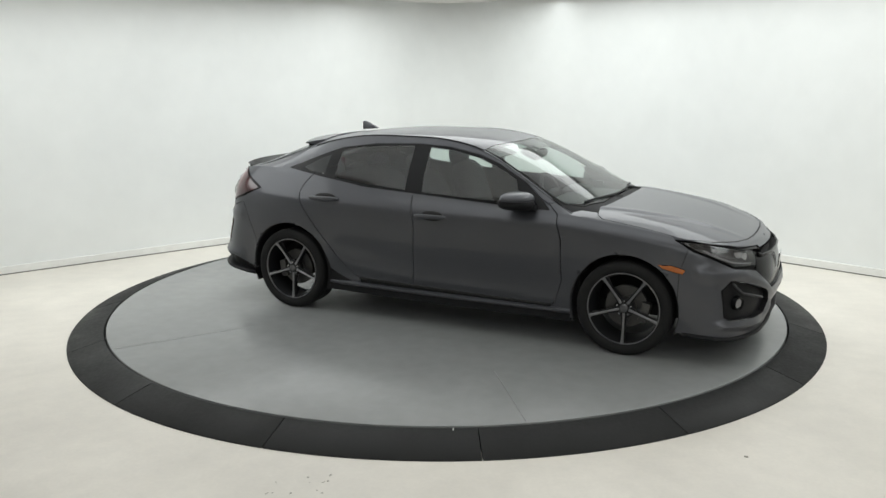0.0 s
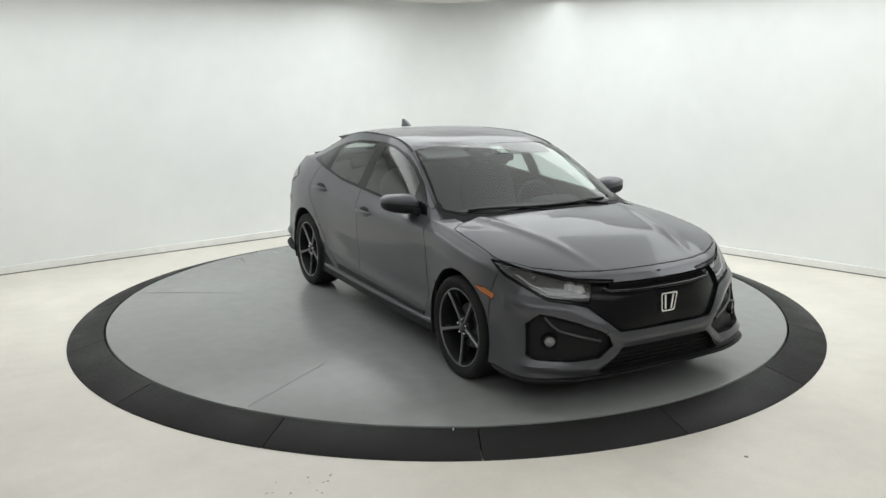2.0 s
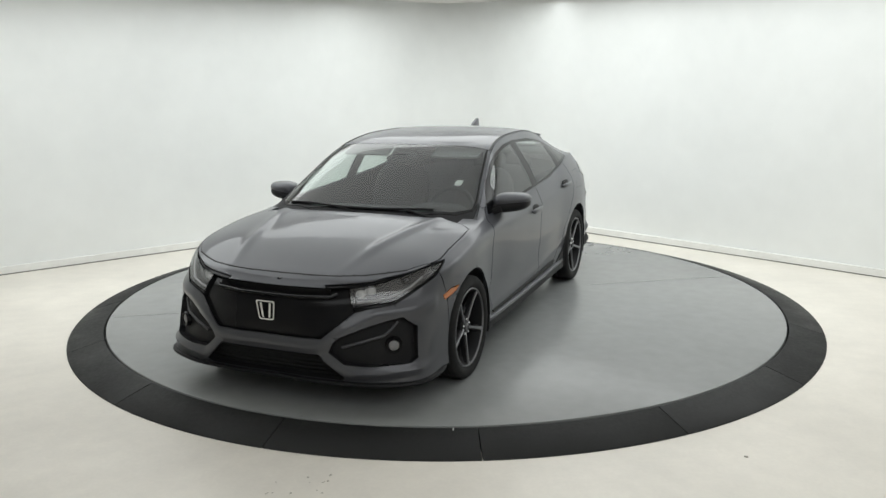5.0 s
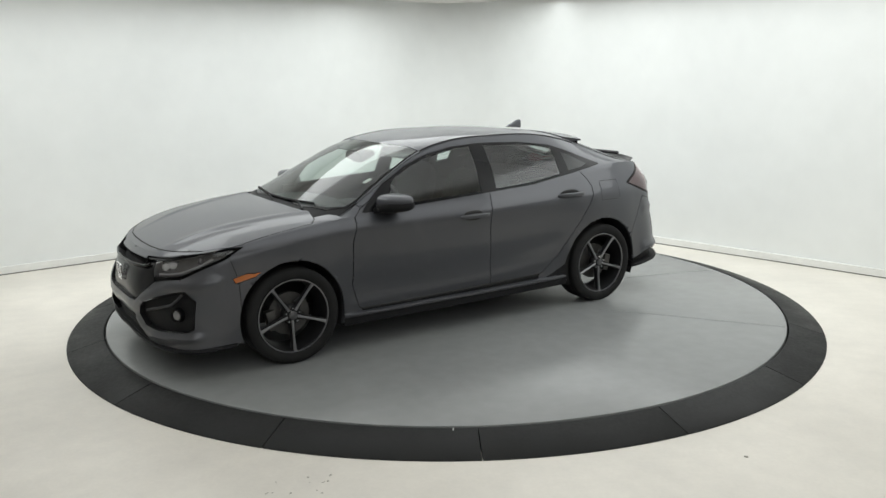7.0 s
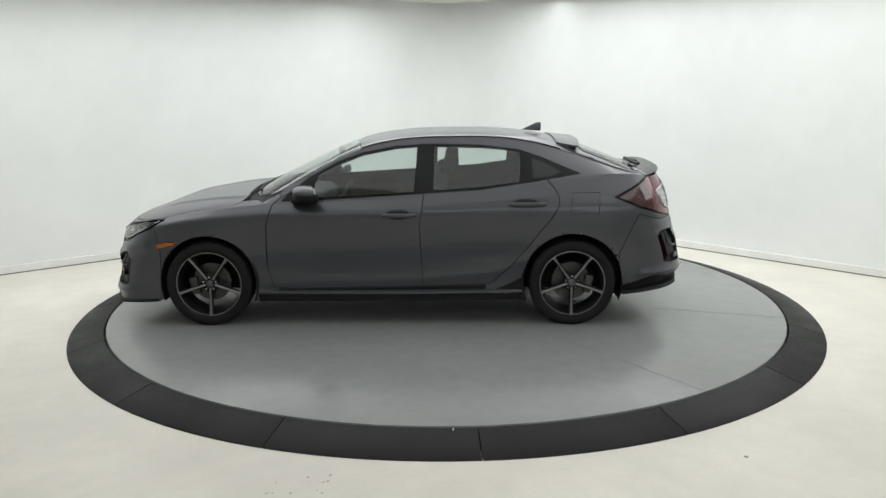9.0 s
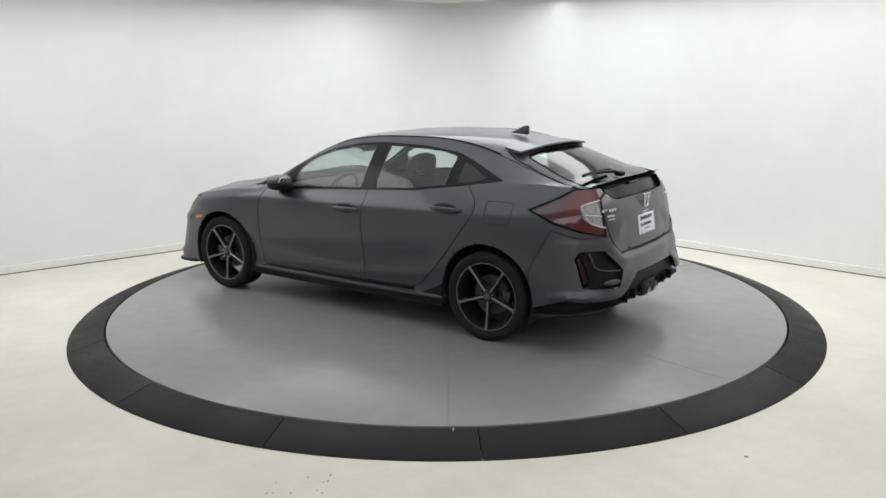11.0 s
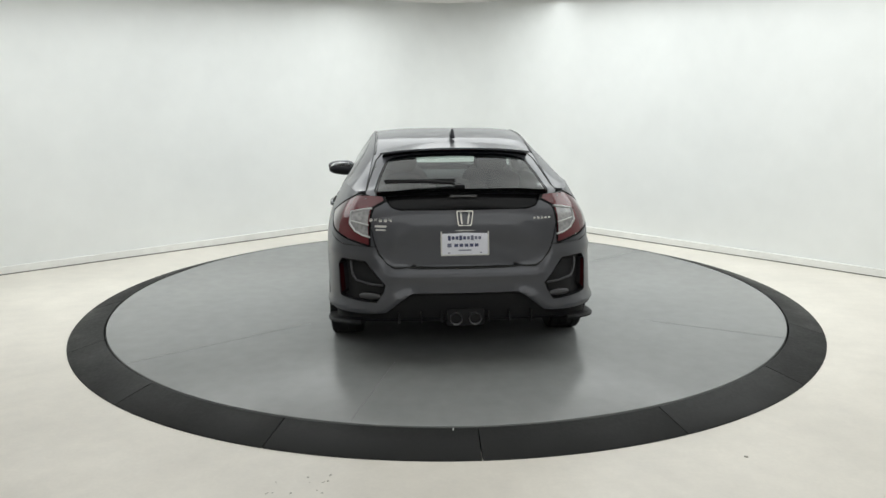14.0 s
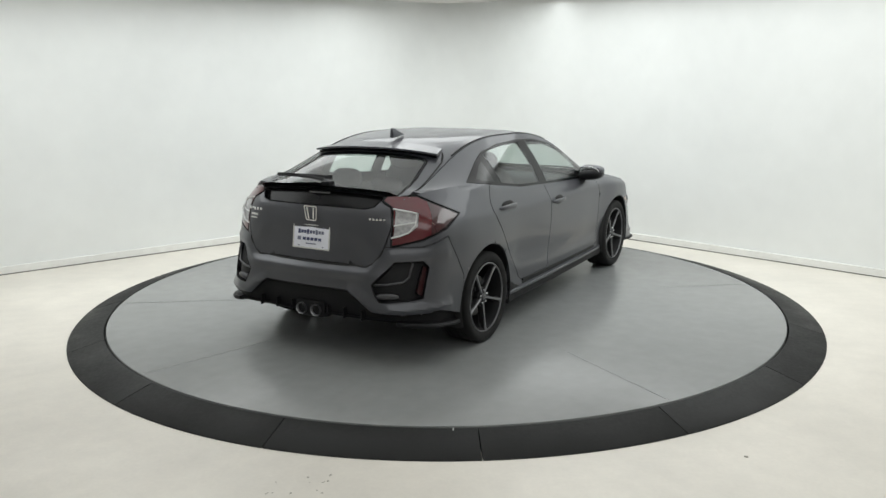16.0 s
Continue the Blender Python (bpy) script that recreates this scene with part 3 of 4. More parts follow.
# nose
DX = Vector((-math.sin(radians(45)), math.cos(radians(45)), 0))
DXR = Vector((math.sin(radians(45)), math.cos(radians(45)), 0))
for nm, test, sg in SIDES:
    axis = DX if sg > 0 else DXR
    lamp = [(-1.238, .686), (-1.02, .712), (-.91, .737), (-.78, .768), (-.60, .790), (-.68, .738), (-.78, .695), (-.926, .630), (-1.068, .612), (-1.238, .600)]
    brow = [(-1.262, .708), (-1.02, .730), (-.91, .758), (-.78, .785), (-.575, .802), (-.66, .732), (-.78, .682), (-.926, .614), (-1.068, .594), (-1.15, .575), (-1.285, .545)]
    carve("lamp_border_" + nm, [(u * sg, v) for u, v in brow], axis, Z, (WRAP,), lambda c, t=test, s=sg: c.x > 1.45 and c.y * s > .2)
    carve("headlight_" + nm, [(u * sg, v) for u, v in lamp], axis, Z, (WRAP,), lambda c, t=test, s=sg: c.x > 1.45 and c.y * s > .2)
    pod = [(.812, .32), (.798, .49), (.735, .545), (.66, .527), (.555, .494), (.434, .443), (.400, .412), (.376, .360), (.458, .294), (.60, .287), (.79, .298)]
    carve("fog_pod_" + nm, [(u * sg, v) for u, v in pod], Y, Z, (WRAP,), lambda c, s=sg: c.x > 1.7 and c.y * s > 0)
    carve("side_marker_" + nm, [(1.565, .640), (1.60, .615), (1.72, .585), (1.735, .615), (1.65, .640)], X, Z, (WRAP,), test)
carve("grille", both([(.380, .695), (.450, .702), (.500, .580), (.445, .530), (.335, .436)]), Y, Z, (WRAP,), lambda c: c.x > 1.8)
carve("grille_slot", both([(.352, .692), (.362, .662)]), Y, Z, (WRAP,), lambda c: c.x > 1.8)
carve("lower_grille", both([(.318, .342), (.345, .316), (.455, .218), (.43, .196)]), Y, Z, (WRAP,), lambda c: c.x > 1.8)

# tail
carve("hatch", both([(.66, 1.13), (.620, 1.04), (.565, .80), (.545, .745), (.49, .676), (.445, .654)]), Y, Z, (WRAP,), REAR)
carve("hatch_shelf", both([(.535, 1.13), (.455, 1.022), (.40, 1.008)]), Y, Z, (WRAP,), REAR)
for nm, test, sg in SIDES:
    axis = DXR if sg > 0 else DX
    tail_lamp = [(-.600, .950), (-.88, 1.080), (-1.06, 1.088), (-1.085, 1.060), (-1.035, 1.020), (-1.062, .79), (-.88, .828), (-.72, .885)]
    carve("lamp_rim_" + nm, [(u * sg, v) for u, v in [(-.575, .953), (-.88, 1.092), (-1.075, 1.099), (-1.10, 1.055), (-1.047, 1.015), (-1.072, .778), (-.88, .818), (-.70, .875)]], axis, Z, (WRAP,), lambda c, s=sg: c.x < -1.5 and c.y * s > .3)
    carve("tail_lamp_" + nm, [(u * sg, v) for u, v in tail_lamp], axis, Z, (WRAP,), lambda c, s=sg: c.x < -1.5 and c.y * s > .3)
    carve("tail_clear_" + nm, [(u * sg, v) for u, v in [(-.885, .985), (-.955, 1.000), (-1.025, 1.008), (-1.052, .842), (-.960, .862), (-.900, .905)]], axis, Z, (WRAP,), lambda c, s=sg: c.x < -1.5 and c.y * s > .3)
    carve("tail_side_" + nm, [(u * sg, v) for u, v in [(-.600, .950), (-.815, 1.0495), (-.800, .957), (-.815, .8485), (-.72, .885)]], axis, Z, (WRAP,), lambda c, s=sg: c.x < -1.5 and c.y * s > .3)
    pod = [(.800, .650), (.775, .692), (.628, .690), (.503, .548), (.528, .490), (.560, .440), (.740, .452), (.790, .462)]
    carve("rear_pod_" + nm, [(u * sg, v) for u, v in pod], Y, Z, (WRAP,), lambda c, s=sg: c.x < -1.7 and c.y * s > 0)
    carve("reflector_" + nm, [(u * sg, v) for u, v in [(.795, .655), (.772, .665), (.757, .50), (.785, .47)]], Y, Z, (WRAP,), lambda c, s=sg: c.x < -1.7 and c.y * s > 0)
carve("diffuser", both([(.340, .496), (.382, .468), (.500, .374), (.70, .362), (.92, .362), (.92, .1)]), Y, Z, (WRAP,), lambda c: c.x < -1.95)
for nm, test, sg in SIDES:
    carve("diffuser", [(-1.95, .372), (-1.70, .292), (-1.70, .1), (-2.0, .1), (-2.0, .372)], X, Z, (WRAP,), test)

# slivers left between neighbouring outlines go to the panel across their longest edge
quarters = {REGIONS["quarter_left"], REGIONS["quarter_right"]}
for _ in range(4):
    for f in shell.faces:
        if f[SRC] in (WRAP, SIDE) and f[REG] in quarters and f.calc_center_median().x > -.70 and f.calc_center_median().z < .97:
            for e in sorted(f.edges, key=lambda e: -e.calc_length()):
                beside = [g[REG] for g in e.link_faces if g is not f and g[REG] not in quarters and g[REG] != REGIONS["void"]]
                if beside:
                    f[REG] = beside[0]
                    break

front_bumper = panel("front_bumper", "front_bumper", PAINT, car, gap=.002, weld=.0012)
rear_bumper = panel("rear_bumper", "rear_bumper", PAINT, car, gap=.002)
bonnet = panel("bonnet", "bonnet", PAINT, car)
roof = panel("roof", "roof", PAINT, car)
tailgate = panel("tailgate", ["tailgate", "hatch"], PAINT, car, gap=.005)
panel("shelf_panel", "hatch_shelf", GLOSSBLACK, tailgate, "gloss black panel", recess=.03)
panel("windscreen", "windscreen", GLASS, car, "tinted glass", gap=0.0, flange=0)
panel("windscreen_border", "screen_border", GLOSSBLACK, car, "black border")
panel("cowl", "cowl", BLACK, car, "black plastic")
panel("rear_window", "rear_window", GLASS, tailgate, "tinted glass", gap=0.0, flange=0)
panel("window_border", "rear_border", GLOSSBLACK, tailgate, "black border")
panel("grille", "grille", GLOSSBLACK, front_bumper, "gloss black", recess=.018)
panel("grille_slot", "grille_slot", DARK, front_bumper, "dark slot", recess=.06, gap=0)
panel("lower_grille", "lower_grille", BLACK, front_bumper, "black mesh", recess=.05)
panel("diffuser", "diffuser", BLACK, rear_bumper, "black plastic", recess=.035)
panel("fuel_flap", "fuel_flap", PAINT, car, gap=.0004)
doors = {}
for nm, test, sg in SIDES:
    panel("fender", "fender_" + nm, PAINT, car)
    panel("quarter_panel", "quarter_" + nm, PAINT, car)
    panel("side_sill", "sill_" + nm, BLACK, car, "black plastic")
    doors[nm] = panel("front_door", "front_door_" + nm, PAINT, car), panel("rear_door", "rear_door_" + nm, PAINT, car)
    panel("window_surround", "window_frame_" + nm, GLOSSBLACK, car, "gloss black", gap=0)
    for w, d in (("front_window_", doors[nm][0]), ("rear_window_", doors[nm][1]), ("quarter_window_", doors[nm][1])):
        panel("side_window", w + nm, DARKGLASS if w[0] == "q" else PRIVACY, d, "dark glass" if w[0] == "q" else "tinted glass", gap=0.0, flange=0)
    panel("lamp_border", "lamp_border_" + nm, GLOSSBLACK, front_bumper, "gloss black", recess=.006)
    panel("fog_lamp_pod", "fog_pod_" + nm, BLACK, front_bumper, "matt black", recess=.035)
    panel("side_marker", "side_marker_" + nm, ORANGE, car, "amber lens", gap=.001)
    tl = panel("tail_light", "tail_lamp_" + nm, RED, car, "red lens", gap=.001)
    panel("lamp_rim", "lamp_rim_" + nm, GLOSSBLACK, tl, "black rim", gap=0, recess=.004)
    panel("side_lens", "tail_side_" + nm, SMOKED, tl, "smoked red lens", gap=0)
    panel("clear_lens", "tail_clear_" + nm, TAILCLEAR, tl, "clear lens", gap=.001)
    panel("rear_pod", "rear_pod_" + nm, BLACK, rear_bumper, "matt black", recess=.03)
    panel("reflector", "reflector_" + nm, SHADEDRED, rear_bumper, "dark red reflector", recess=.024)
    hl = panel("headlight", "headlight_" + nm, LAMPBACK, car, "grey reflector bowl", recess=.042)
    panel("lamp_cover", "headlight_" + nm, CLEAR, hl, "clear cover", gap=.001, flange=0)


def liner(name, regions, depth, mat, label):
    """A skin just inside the panels; the dark one puts shade into their gaps."""
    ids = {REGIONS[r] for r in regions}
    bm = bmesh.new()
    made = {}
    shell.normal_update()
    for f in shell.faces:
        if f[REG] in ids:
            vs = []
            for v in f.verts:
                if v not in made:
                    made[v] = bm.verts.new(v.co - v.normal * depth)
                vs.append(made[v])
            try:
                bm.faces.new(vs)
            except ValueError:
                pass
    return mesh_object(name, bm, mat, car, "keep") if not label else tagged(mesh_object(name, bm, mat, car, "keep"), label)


# added dark backing: shade of the panel gaps as a colour
liner("gap_shade_skin", ["front_bumper", "rear_bumper", "bonnet", "hatch", "fuel_flap", "window_frame_left", "window_frame_right"] + [r + n for n in ("left", "right") for r in ("fender_", "sill_", "front_door_", "rear_door_", "quarter_")], .016, DARK, "dark skin added for shade in the panel gaps")
liner("headliner", ["roof", "tailgate"], .024, HEADLINER, "grey cloth headliner")
shell.free()


def skin_y(x, z):
    """Half width of the lower body at x, z."""
    j = min(range(C(4), C(12)), key=lambda j: abs(body[20][j][0] - x))
    return float(np.interp(z, body[:, j, 2], body[:, j, 1]))


def merge(*bms):
    return join(*bms)


def turned(bm, m):
    bmesh.ops.transform(bm, matrix=m, verts=bm.verts)
    return bm


# ---- wheels ----
def spoke(widths, radii, ys, thick):
    """A tapered bar from the hub to the lip, in the wheel's plane, pointing down."""
    bm = bmesh.new()
    rows = []
    for w, r, y in zip(widths, radii, ys):
        rows.append([bm.verts.new(c) for c in ((-w / 2, y - .003, -r), (-w / 2 + .003, y, -r), (w / 2 - .003, y, -r), (w / 2, y - .003, -r), (w / 2, y - thick, -r), (-w / 2, y - thick, -r))])
    for p, q in zip(rows, rows[1:]):
        for i in range(6):
            bm.faces.new((p[i], p[(i + 1) % 6], q[(i + 1) % 6], q[i]))
    bm.faces.new(rows[0])
    bm.faces.new(rows[-1])
    return bm


def mesh_of(bm, mat):
    ob = mesh_object("temporary", bm, mat)
    me = ob.data
    bpy.data.objects.remove(ob)
    return me


def wheel_meshes():
    m = {}
    m["tyre"] = mesh_of(lathe([(.240, .092), (.250, .104), (.266, .111), (.288, .114), (.306, .108), (.316, .096), (.3185, .080), (.3185, .052), (.313, .050), (.313, .046), (.3185, .044),
                               (.3185, .004), (.313, .002), (.313, -.002), (.3185, -.004), (.3185, -.044), (.313, -.046), (.313, -.050), (.3185, -.052), (.316, -.096), (.300, -.110), (.250, -.104), (.240, -.092)], 96), TYRE)
    m["barrel"] = mesh_of(lathe([(.243, .099), (.231, .094), (.221, .060), (.216, -.02), (.219, -.095), (.240, -.1)], 72), ALLOYDARK)
    m["lip"] = mesh_of(lathe([(.2435, .097), (.2430, .1040), (.2375, .1045), (.2355, .098), (.2355, .092)], 72), ALLOY)
    hub = lathe([(0, .070), (.058, .070), (.066, .062), (.066, .02), (0, .02)], 40)
    m["hub"] = mesh_of(hub, ALLOYDARK)
    m["rib"] = mesh_of(spoke((.042, .026, .024, .040), (.05, .115, .18, .237), (.066, .072, .080, .088), .030), ALLOYDARK)
    strut = spoke((.014, .012, .012, .013, .022), (.085, .12, .16, .20, .236), (.050, .054, .060, .066, .076), .020)
    for v in strut.verts:
        v.co.x += .080 * max(0, (-v.co.z - .085) / .15) ** .8
    m["strut"] = mesh_of(strut, STRUT)
    m["spoke"] = mesh_of(spoke((.017, .014, .015, .019, .030), (.036, .105, .18, .222, .239), (.078, .083, .090, .0965, .0985), .010), ALLOY)
    m["cap"] = mesh_of(lathe([(0, .090), (.020, .089), (.028, .085), (.031, .078), (.031, .06)], 32), LAMPBACK)
    m["nut"] = mesh_of(turned(lathe([(0, .084), (.005, .084), (.0075, .080), (.0075, .06)], 12), Matrix.Translation((0, 0, .048))), CHROME)
    m["rotor"] = mesh_of(lathe([(.07, .012), (.142, .012), (.142, -.012), (.07, -.012), (.07, .028), (0, .028)], 56), STEEL)
    m["caliper"] = mesh_of(box(.062, .06, .135, (.128, .012, 0), .012), STEEL)
    return m


WM = wheel_meshes()


def wheel(x, side, caliper_turn):
    root = new("wheel", WM["barrel"])
    tagged(root, "dark alloy rim with machined spokes")
    root.parent = car
    root.matrix_basis = pose(x, .778 * side, .3175, 0, 0, 0 if side > 0 else 180)
    for k in range(5):
        for nm, key, off in (("spoke", "spoke", 0), ("wheel_nut", "nut", 0), ("spoke_rib", "rib", 0), ("spoke_strut", "strut", .26)):
            ob = new(nm, WM[key])
            ob.parent, ob.matrix_basis = root, Matrix.Rotation(2 * math.pi * k / 5 + off, 4, "Y")
    for nm, key in (("tyre", "tyre"), ("rim_lip", "lip"), ("hub", "hub"), ("centre_cap", "cap"), ("brake_disc", "rotor"), ("brake_caliper", "caliper")):
        ob = new(nm, WM[key])
        ob.parent = root
        if nm == "brake_caliper":
            ob.matrix_basis = Matrix.Rotation(radians(caliper_turn), 4, "Y")


for sd in (1, -1):
    wheel(1.35, sd, 12 if sd > 0 else 168)
    wheel(-1.35, sd, 170 if sd > 0 else 10)


def wheel_well(x, side, r):
    bm = bmesh.new()
    rows = []
    for k in range(25):
        a = radians(-22 + 224 * k / 24)
        rows.append([bm.verts.new((x + q * math.cos(a), side * y, .325 + q * math.sin(a))) for q, y in ((r - .002, .884), (r + .012, .86), (r + .012, .50), (.05, .50))])
    for p, q in zip(rows, rows[1:]):
        for i in range(3):
            bm.faces.new((p[i], p[i + 1], q[i + 1], q[i]))
    return bm


for sd in (1, -1):
    part("wheel_well", wheel_well(1.35, sd, .360), DARK, car, "black liner")
    part("wheel_well", wheel_well(-1.35, sd, .368), DARK, car, "black liner")
    part("underbody_panel", box(1.9, .30, .05, (0, sd * .69, .225), .01), DARK, car, "black underbody")
part("underbody", box(3.7, 1.10, .09, (.05, 0, .245), .02), DARK, car, "black underbody")

# ---- lips and sills: bands that follow the foot of the body ----
foot = body[0]


def lip(points, side, rows, mat, name, parent, label=""):
    """rows: (outwards, z change) pairs swept along the foot line."""
    bm = bmesh.new()
    pts = [Vector((x, y * side, z)) for x, y, z in points]
    prev = None
    for i, p in enumerate(pts):
        d = pts[min(i + 1, len(pts) - 1)] - pts[max(i - 1, 0)]
        o = Vector((d.y, -d.x, 0)).normalized()
        if o.dot(Vector((p.x * (.2 if abs(p.x) < 1.5 else 1), p.y, 0))) < 0:
            o = -o
        taper = min(1, i / 3, (len(pts) - 1 - i) / 3) * .7 + .3
        cur = [bm.verts.new(p + o * u * (taper if u > 0 else 1) + Z * v) for u, v in rows]
        if prev:
            for k in range(len(rows)):
                j = (k + 1) % len(rows)
                bm.faces.new((prev[k], prev[j], cur[j], cur[k]))
        else:
            bm.faces.new(cur)
        prev = cur
    bm.faces.new(prev)
    return part(name, bm, mat, parent, label)


band = [(-.05, -.012), (.018, -.012), (.022, -.004), (.018, .004), (-.004, .010), (-.05, .010)]
nose = [p for p in foot[: C(5)] if p[0] > 1.70]
lip([(x, -y, z) for x, y, z in nose[:0:-1]] + list(map(tuple, nose)), 1, band, BLACK, "front_splitter", front_bumper, "black splitter")
for sd in (1, -1):
    skirt = [p for p in foot if abs(p[0]) < .985 and p[1] > .5]
    lip(skirt, sd, [(-.05, .030), (.004, .030), (.013, .036), (.011, .052), (-.002, .060), (-.05, .060)], PAINT, "side_skirt", car)
    lip(skirt, sd, [(-.06, -.022), (.000, -.022), (.008, -.014), (.008, .0295), (-.06, .0295)], BLACK, "skirt_edge", car, "black edge")
    tail_foot = [p for p in foot if -2.16 < p[0] < -1.70 and p[1] > .4]
    lip(tail_foot, sd, [(-.05, -.022), (.022, -.018), (.026, -.006), (.016, .006), (-.05, .010)], BLACK, "rear_corner_lip", rear_bumper, "black lip")

# dark tubes that paint shade into the bonnet shut lines and under the doors
gap_path = [(u, v) for u, v in hood_line[:6]]
gap_path = [(u, -v) for u, v in gap_path[:0:-1]] + gap_path


def hood_at(x, y):
    ys, zs = float(curve(top[: C(6) + 1, 0], top[: C(6) + 1, 1], x)[0]), float(curve(top[: C(6) + 1, 0], top[: C(6) + 1, 2], x)[0])
    q = min(1, abs(y) / ys)
    zc = hood_z(x)[0]
    return zc + (zs - zc) * (0.55 * q**2 + 0.45 * q**6)


part("bonnet_gap_shade", tube([(u, v, hood_at(u, v) - .003) for u, v in gap_path], .006), DARK, bonnet, "dark tube standing in for shut-line shade")
for nm, test, sd in SIDES:
    pts = [(x, (skin_y(x, .29) + .002) * sd, z) for x, z in [(.84 - 1.55 * k / 24, .279 + .023 * (k / 24) ** 1.5) for k in range(25)]]
    part("door_seal", tube(pts, .009), DARK, car, "dark tube standing in for shut-line shade")

def slab(fn_top, fn_bottom, us, vs):
    """A closed plate between two surfaces over a grid."""
    bm = bmesh.new()
    t = [[bm.verts.new(fn_top(u, v)) for v in vs] for u in us]
    b = [[bm.verts.new(fn_bottom(u, v)) for v in vs] for u in us]
    n, m = len(us), len(vs)
    for i in range(n - 1):
        for j in range(m - 1):
            bm.faces.new((t[i][j], t[i][j + 1], t[i + 1][j + 1], t[i + 1][j]))
            bm.faces.new((b[i][j], b[i + 1][j], b[i + 1][j + 1], b[i][j + 1]))
    for i in range(n - 1):
        for j in (0, m - 1):
            bm.faces.new((t[i][j], t[i + 1][j], b[i + 1][j], b[i][j]))
    for j in range(m - 1):
        for i in (0, n - 1):
            bm.faces.new((t[i][j], t[i][j + 1], b[i][j + 1], b[i][j]))
    return bm


def top_at(x, y):
    """Height of the roof sheet at x, y."""
    q = min(1, abs(y) / edge_y(x)[0])
    return mid_z(x)[0] + (edge_z(x)[0] - mid_z(x)[0]) * (0.35 * q**2 + 0.65 * q**5)


for nm, test, sd in SIDES:
    xs = [.22 - 1.50 * k / 20 for k in range(21)]
    part("roof_ditch", tube([(x, (edge_y(x)[0] - .012) * sd, top_at(x, edge_y(x)[0] - .012)) for x in xs], .007), GLOSSBLACK, roof, "black drip channel strip")
    rim = [(-1.30, .500), (-1.34, .528), (-1.40, .555), (-1.50, .571), (-1.60, .586), (-1.70, .600), (-1.80, .611), (-1.90, .621)]
    # dark tube for the shade in the tailgate's shut line
    part("tailgate_gap_shade", tube([(x, y * sd, top_at(x, y) - .002) for x, y in rim], .006), DARK, tailgate, "dark tube standing in for shut-line shade")

    def guard(u, v, out):
        x = -.79 - .19 * u
        z = .192 + v * (.085 + .085 * u**1.3)
        return Vector((x, (skin_y(x, max(z, .21)) + out) * sd, z))
    part("wheel_guard", slab(lambda u, v: guard(u, v, .006), lambda u, v: guard(u, v, -.012), [k / 6 for k in range(7)], [k / 4 for k in range(5)]), BLACK, car, "black plastic guard")

# ---- spoilers, fin, wipers ----
def spoiler_top(u, v):
    y = .525 * v * (1 - .10 * (1 - u))
    x = -1.26 - .195 * u + .040 * abs(v) ** 4 * u
    return Vector((x, y, 1.358 - .022 * u - .034 * abs(v) ** 2.5))


us, vs = [k / 10 for k in range(11)], [k / 14 - 1 for k in range(29)]
spoiler = part("roof_spoiler", slab(spoiler_top, lambda u, v: spoiler_top(u, v) - Z * (.012 + .012 * math.sin(math.pi * min(1, u))), us, vs), PAINT, tailgate)
part("spoiler_underside", slab(lambda u, v: spoiler_top(u, v) - Z * .020 + X * .02, lambda u, v: spoiler_top(u, v) - Z * (.030 + .045 * max(0, abs(v) - .55) / .45) + X * .035, us, [w * .97 for w in vs]), GLOSSBLACK, tailgate, "gloss black underside")
part("brake_light", box(.012, .30, .012, (-1.41, 0, 1.318), .004), RED, tailgate, "dark red brake light strip")


def duck_top(u, v):
    a = abs(v)
    x = -1.935 - (.140 - .055 * a**3) * u
    return Vector((x, .560 * v * (1 - .03 * u), 1.104 + .030 * u**1.5 - .022 * a**3))


part("tail_spoiler", slab(duck_top, lambda u, v: duck_top(u, v) - Z * (.010 + .018 * (1 - u)) + X * .012 * u, us, vs), GLOSSBLACK, tailgate, "gloss black lip spoiler")
part("spoiler_lamp", box(.010, .17, .014, (-2.045, 0, 1.083), .004), LAMPBACK, tailgate, "dark lamp strip")

fin_poly = [(0, 0), (-.155, -.012), (-.160, .052), (-.150, .060), (-.118, .056), (-.06, .028)]
fin = prism(fin_poly, .034, (X, Z, Y), (-1.03, -.017, 1.392), .008)
for v in fin.verts:
    v.co.y *= 1 - .55 * max(0, min(1, (v.co.z - 1.392) / .06))
part("roof_fin", fin, PAINT, car, "shark-fin aerial")

part("rear_wiper", merge(tube([(-1.955, .02, 1.128), (-1.925, .06, 1.150), (-1.900, .24, 1.160), (-1.885, .30, 1.158)], .011), box(.022, .46, .018, m=pose(-1.878, .265, 1.160, 0, 28, 2)),
                         box(.06, .07, .03, (-1.945, .015, 1.130), .01)), BLACK, tailgate, "black wiper")
for y0, y1 in ((.50, -.08), (-.02, -.60)):
    pts = []
    for k in range(7):
        y = y0 + (y1 - y0) * k / 6
        x = 1.066 - .11 * (y / .7) ** 2
        pts.append((x, y, mid_z(x)[0] + (edge_z(x)[0] - mid_z(x)[0]) * (.35 * (y / edge_y(x)[0]) ** 2 + .65 * abs(y / edge_y(x)[0]) ** 5) + .008))
    part("front_wiper", merge(tube(pts, .008), tube([(1.092, y0 - .02, .940), pts[2]], .008)), BLACK, car, "black wiper")

# ---- mirrors and handles ----
def egg(cx, cy, cz, rx, ry, rz, squareness=2.6, n=28):
    bm = bmesh.new()
    bmesh.ops.create_uvsphere(bm, u_segments=n, v_segments=n // 2, radius=1)
    for v in bm.verts:
        l = (abs(v.co.x) ** squareness + abs(v.co.y) ** squareness + abs(v.co.z) ** squareness) ** (1 / squareness)
        v.co /= l
        v.co = Vector((cx + v.co.x * rx, cy + v.co.y * ry, cz + v.co.z * rz))
    return bm


